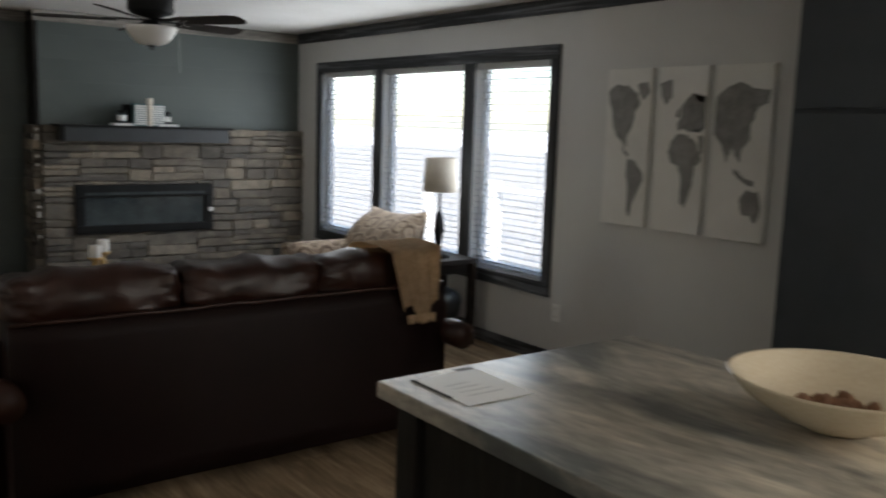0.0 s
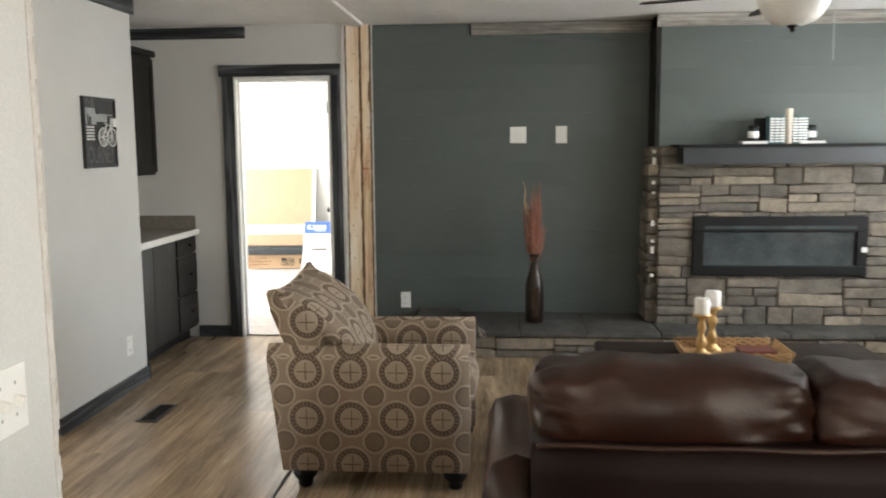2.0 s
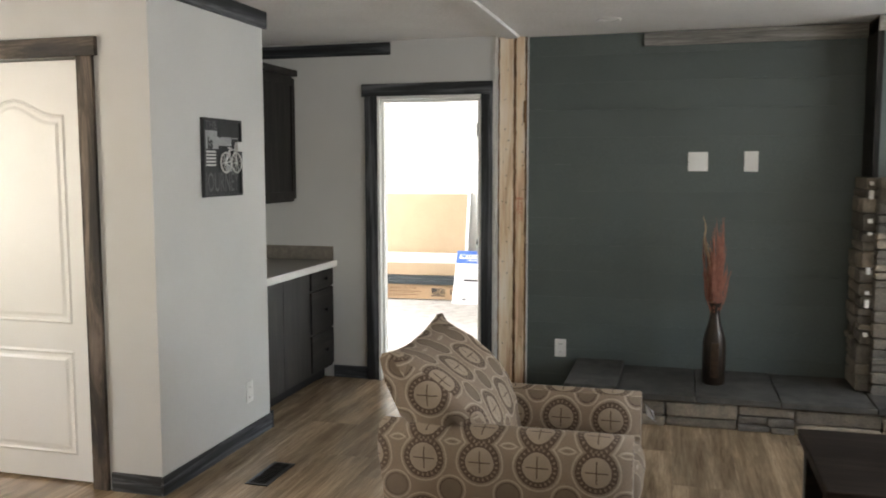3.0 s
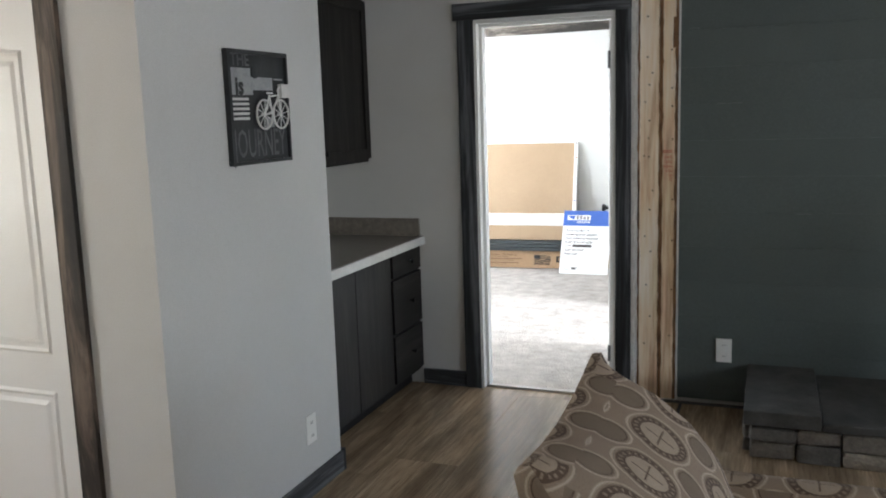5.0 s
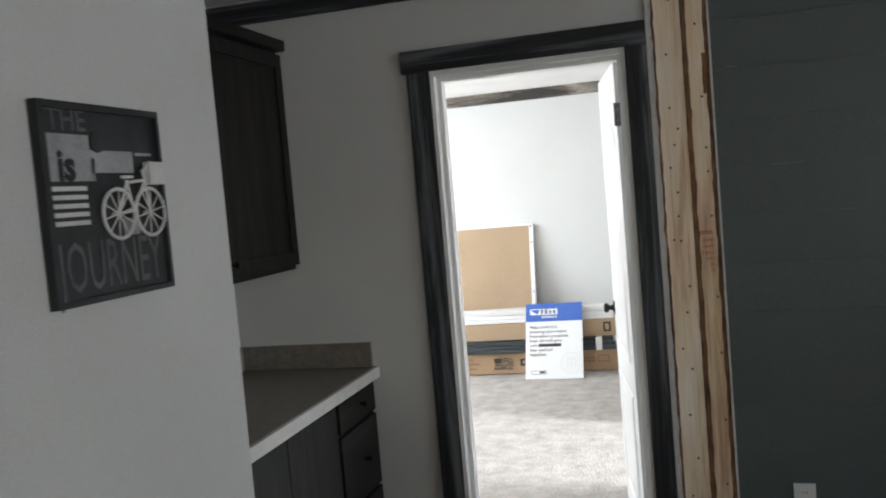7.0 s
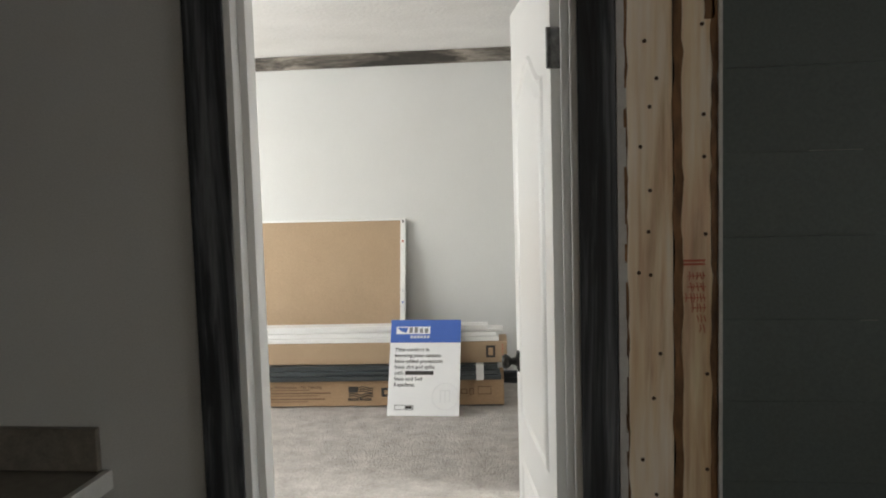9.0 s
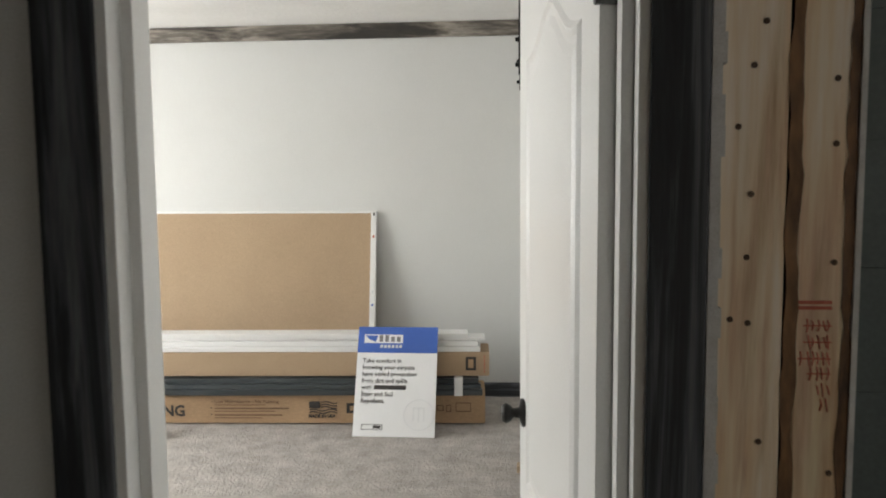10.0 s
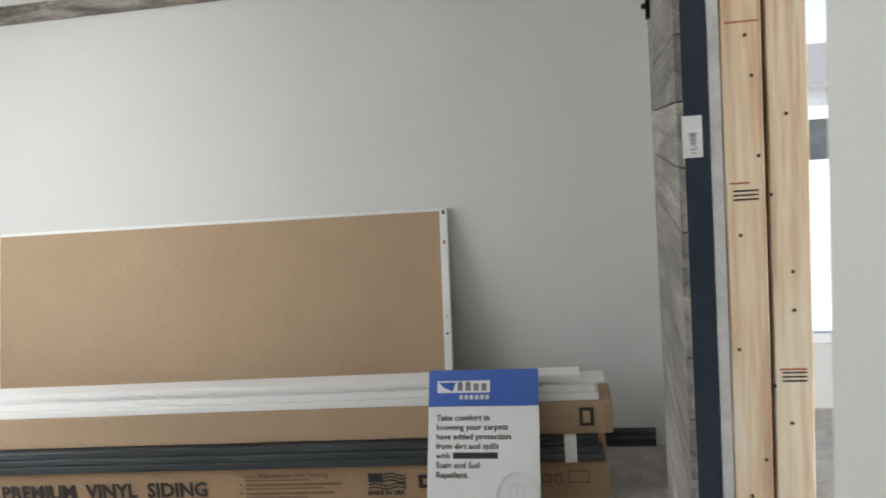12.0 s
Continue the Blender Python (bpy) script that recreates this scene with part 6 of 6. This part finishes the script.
for i, (x1, y0, y1, z0, h) in enumerate(((-1.045, 11.455, 11.62, 0.434, 0.030), (-1.06, 11.475, 11.63, 0.465, 0.028), (-1.02, 11.50, 11.64, 0.494, 0.014), (-1.12, 11.49, 11.62, 0.509, 0.026))):
    tb = thing("trim_board", (-1.02 - 1.83 * math.cos(STACK), y0 - 1.83 * math.sin(STACK), z0), "long white primed trim board in a stack", "board", "stacked white trim boards", turn=math.degrees(STACK))
    bm = box(-1.8 - 0.03 * i, x1 + 2.85, 0, y1 - y0, 0, h, bevel=0.003)
    bmesh.ops.subdivide_edges(bm, edges=[e for e in bm.edges if abs(e.verts[0].co.x - e.verts[1].co.x) > 1], cuts=16)
    for v in bm.verts:
        v.co.y += 0.004 * noise.noise(Vector((v.co.x * 1.3, i * 7, 0)))
    part("board", bm, WHITE, tb)

lean = math.degrees(math.atan2(0.24, 1.19))
pan = thing("leaning_panel", (-3.005, 11.80, 0.012), "large tan cardboard-faced panel with white edges leaning on the wall", "panel")
tilt = pose(0, 0, 0, -lean)
part("face", moved(box(-1.24, 1.24, 0.0, 0.018, 0.0, 1.225), tilt), TANBOARD, pan)
for c in ((1.225, 1.262, 0.0, 1.235), (-1.262, -1.225, 0.0, 1.235), (-1.225, 1.225, 1.222, 1.237)):
    part("edge_strip", moved(box(c[0], c[1], -0.006, 0.030, c[2], c[3], bevel=0.003), tilt), WHITE, pan, "white edge strip")
for z, h, m in ((1.205, 0.02, INK), (1.06, 0.018, REDINK), (0.70, 0.02, GREYINK), (0.62, 0.012, BLUE)):
    part("edge_label", moved(box(1.238, 1.25, -0.0075, -0.0055, z, z + h), tilt), m, pan)


def yard_sign():
    top = thing("care_sign", (-1.52, 11.165, 0.008), "white and blue printed carpet care card leaning on the boxes", "sign", turn=0.0)
    W, H = 0.465, 0.632
    m = pose(0, 0, 0, -25.0, 0, 0)
    side = part("card", moved(box(-W / 2, W / 2, 0, 0.004, 0, H, bevel=0.001), m), PAPER, top)
    part("blue_band", moved(box(-W / 2 + 0.0005, W / 2 - 0.0005, -0.0012, 0.0, 0.478, H - 0.0005), m), BLUE, top, "blue printed band")
    part("logo_block", moved(box(-0.195, 0.03, -0.002, -0.0012, 0.535, 0.585), m), PAPER, top, "white logo block")
    tri = bmesh.new()
    vs = [tri.verts.new(p) for p in ((-0.19, -0.0026, 0.579), (-0.115, -0.0026, 0.579), (-0.13, -0.0026, 0.541), (-0.165, -0.0026, 0.556))]
    tri.faces.new(vs)
    part("logo_swoosh", moved(tri, m), BLUE, top)
    for i in range(4):
        part("logo_letter", moved(box(-0.108 + i * 0.034, -0.086 + i * 0.034, -0.0026, -0.002, 0.543, 0.573 + (0.008 if i < 2 else 0)), m), MAPGREY, top, "grey logo mark")
    for i in range(6):
        part("logo_letter", moved(box(-0.10 + i * 0.022, -0.085 + i * 0.022, -0.002, -0.0012, 0.507, 0.525), m), GREYINK, top, "pale logo mark")
    lines = ["Take comfort in", "knowing your carpets", "have added protection", "from dirt and spills"]
    z = 0.420
    for line in lines:
        lettering(line, 0.0345, INK, top, m @ pose(-0.198, -0.0014, z, 90), bold=0.0003)
        z -= 0.0385
    lettering("with", 0.0345, INK, top, m @ pose(-0.198, -0.0014, z, 90), bold=0.0)
    part("brand_bar", moved(box(-0.125, 0.06, -0.0014, 0.0, z - 0.001, z + 0.024), m), INK, top, "brand word drawn as a bar")
    z -= 0.0385
    for line in ("Stain and Soil", "Repellent."):
        lettering(line, 0.0345, INK, top, m @ pose(-0.198, -0.0014, z, 90), bold=0.0003)
        z -= 0.0385
    mark = bmesh.new()
    for c in ((-0.185, -0.065, 0.038, 0.041), (-0.185, -0.065, 0.066, 0.069), (-0.185, -0.182, 0.041, 0.066), (-0.068, -0.065, 0.041, 0.066)):
        box(c[0], c[1], -0.0014, 0.0, c[2], c[3], mark)
    part("small_badge", moved(mark, m), INK, top, "small boxed badge")
    part("badge_word", moved(box(-0.118, -0.075, -0.0016, 0.0, 0.046, 0.062), m), INK, top)
    seal = bmesh.new()
    n = 40
    tube([(0.14 + 0.085 * math.cos(2 * math.pi * i / n), -0.0005, 0.125 + 0.085 * math.sin(2 * math.pi * i / n)) for i in range(n + 1)], 0.003, 4, seal)
    for c in ((0.105, 0.112, 0.09, 0.165), (0.135, 0.142, 0.085, 0.165), (0.165, 0.172, 0.09, 0.165), (0.105, 0.172, 0.160, 0.167)):
        box(c[0], c[1], -0.001, 0.0, c[2], c[3], seal)
    part("pale_seal", moved(seal, m), FAINTINK, top, "faint grey seal")


yard_sign()


def carpet_roll():
    top = thing("rolled_underlay", (-2.89, 11.05, 0.078), "white roll with a dark core lying on the carpet", "roll", turn=2.0)
    skin = moved(lathe([(0.056, 0.012), (0.064, -0.004), (0.070, 0.0), (0.071, 0.01), (0.071, 1.6), (0.0, 1.6)], 32), pose(0, 0, 0, 0, -90, 0))
    for v in skin.verts:
        v.co.z *= 0.93
        v.co += noise.noise_vector(v.co * 5) * 0.003
    part("sheet", skin, PAPER, top, smooth=True)
    part("core", moved(lathe([(0.0, 0.004), (0.030, 0.002), (0.034, -0.006), (0.044, -0.008), (0.0585, 0.004), (0.059, 0.03)], 28), pose(0, 0, 0, 0, -90, 0)), BLACK, top, "dark inner layer", smooth=True)


carpet_roll()


def barn_door():
    top = thing("barn_door", (-0.742, 10.0, 0), "weathered plank sliding barn door on a black track", "barn door")
    r = random.Random(14)
    h, z = 0.142, 0.03
    while z < 2.10:
        z1 = min(z + h, 2.12)
        part("plank", box(-0.060, -0.046, -0.10 + r.uniform(-0.002, 0.002), 1.02, z + 0.0015, z1 - 0.0015, bevel=0.002), GREYBOARD[1], top)
        z = z1
    # the dark edge also fills the shaded gap between door and wall
    part("core", box(-0.046, 0.008, -0.098, 1.02, 0.03, 2.12), NAVY, top, "navy door edge darkened for its shade")
    part("floor_guide", box(-0.085, -0.062, 0.64, 0.70, 0.012, 0.05, bevel=0.006), STRAW, top, "small pale floor guide")
    part("track", box(-0.068, -0.058, -0.05, 1.7, 2.19, 2.23), BLACK, top, "black steel track")
    for y in (0.06, 0.80):
        part("hanger", box(-0.074, -0.062, y, y + 0.04, 1.88, 2.24, bevel=0.002), BLACK, top, "black steel hanger")
        part("roller", moved(lathe([(0.0, -0.01), (0.045, -0.01), (0.045, 0.01), (0.0, 0.01)], 24), pose(-0.063, y + 0.02, 2.27, 0, 90)), BLACK, top, "black roller", smooth=True)
        for z in (1.92, 2.02):
            part("bolt", moved(lathe([(0.010, 0), (0.008, 0.012), (0.0, 0.014)], 8), pose(-0.074, y + 0.02, z, 0, -90)), BLACK, top, "black bolt head")
    part("sticker", box(-0.050, -0.008, -0.1015, -0.0985, 1.47, 1.56, bevel=0.001), GREYINK, top, "pale paper tag folded over the edge")
    lettering("1L408", 0.02, GREYBOARD[2], top, pose(-0.020, -0.1020, 1.475, 90, -90, 0))


barn_door()

# ---- floor planks ----
planks = thing("plank_floor", (0, 0, 0), "oak-look vinyl planks laid lengthwise", "floor", kind="structure")
r = random.Random(77)
PW, PL = 0.305, 1.52
shared = mesh_of("floor_plank", box(0.0006, PW - 0.0006, 0.0006, PL - 0.0006, -0.008, 0.0), PLANK)
x = -4.5
while x < 4.2:
    y = -3.2 - r.uniform(0, PL)
    while y < 7.775:
        y0, y1 = max(y, -3.2), min(y + PL, 7.775)
        wide = min(PW, 4.2 - x)
        if y1 - y0 > 0.05 and wide > 0.03:
            if y1 - y0 > PL - 1e-3 and wide > PW - 1e-3:
                part("floor_plank", shared, PLANK, planks, at=pose(x, y0, 0))
            else:
                part("floor_plank", box(0.0006, wide - 0.0006, 0.0006, y1 - y0 - 0.0006, -0.008, 0.0), PLANK, planks, at=pose(x, y0, 0))
        y += PL
    x += PW
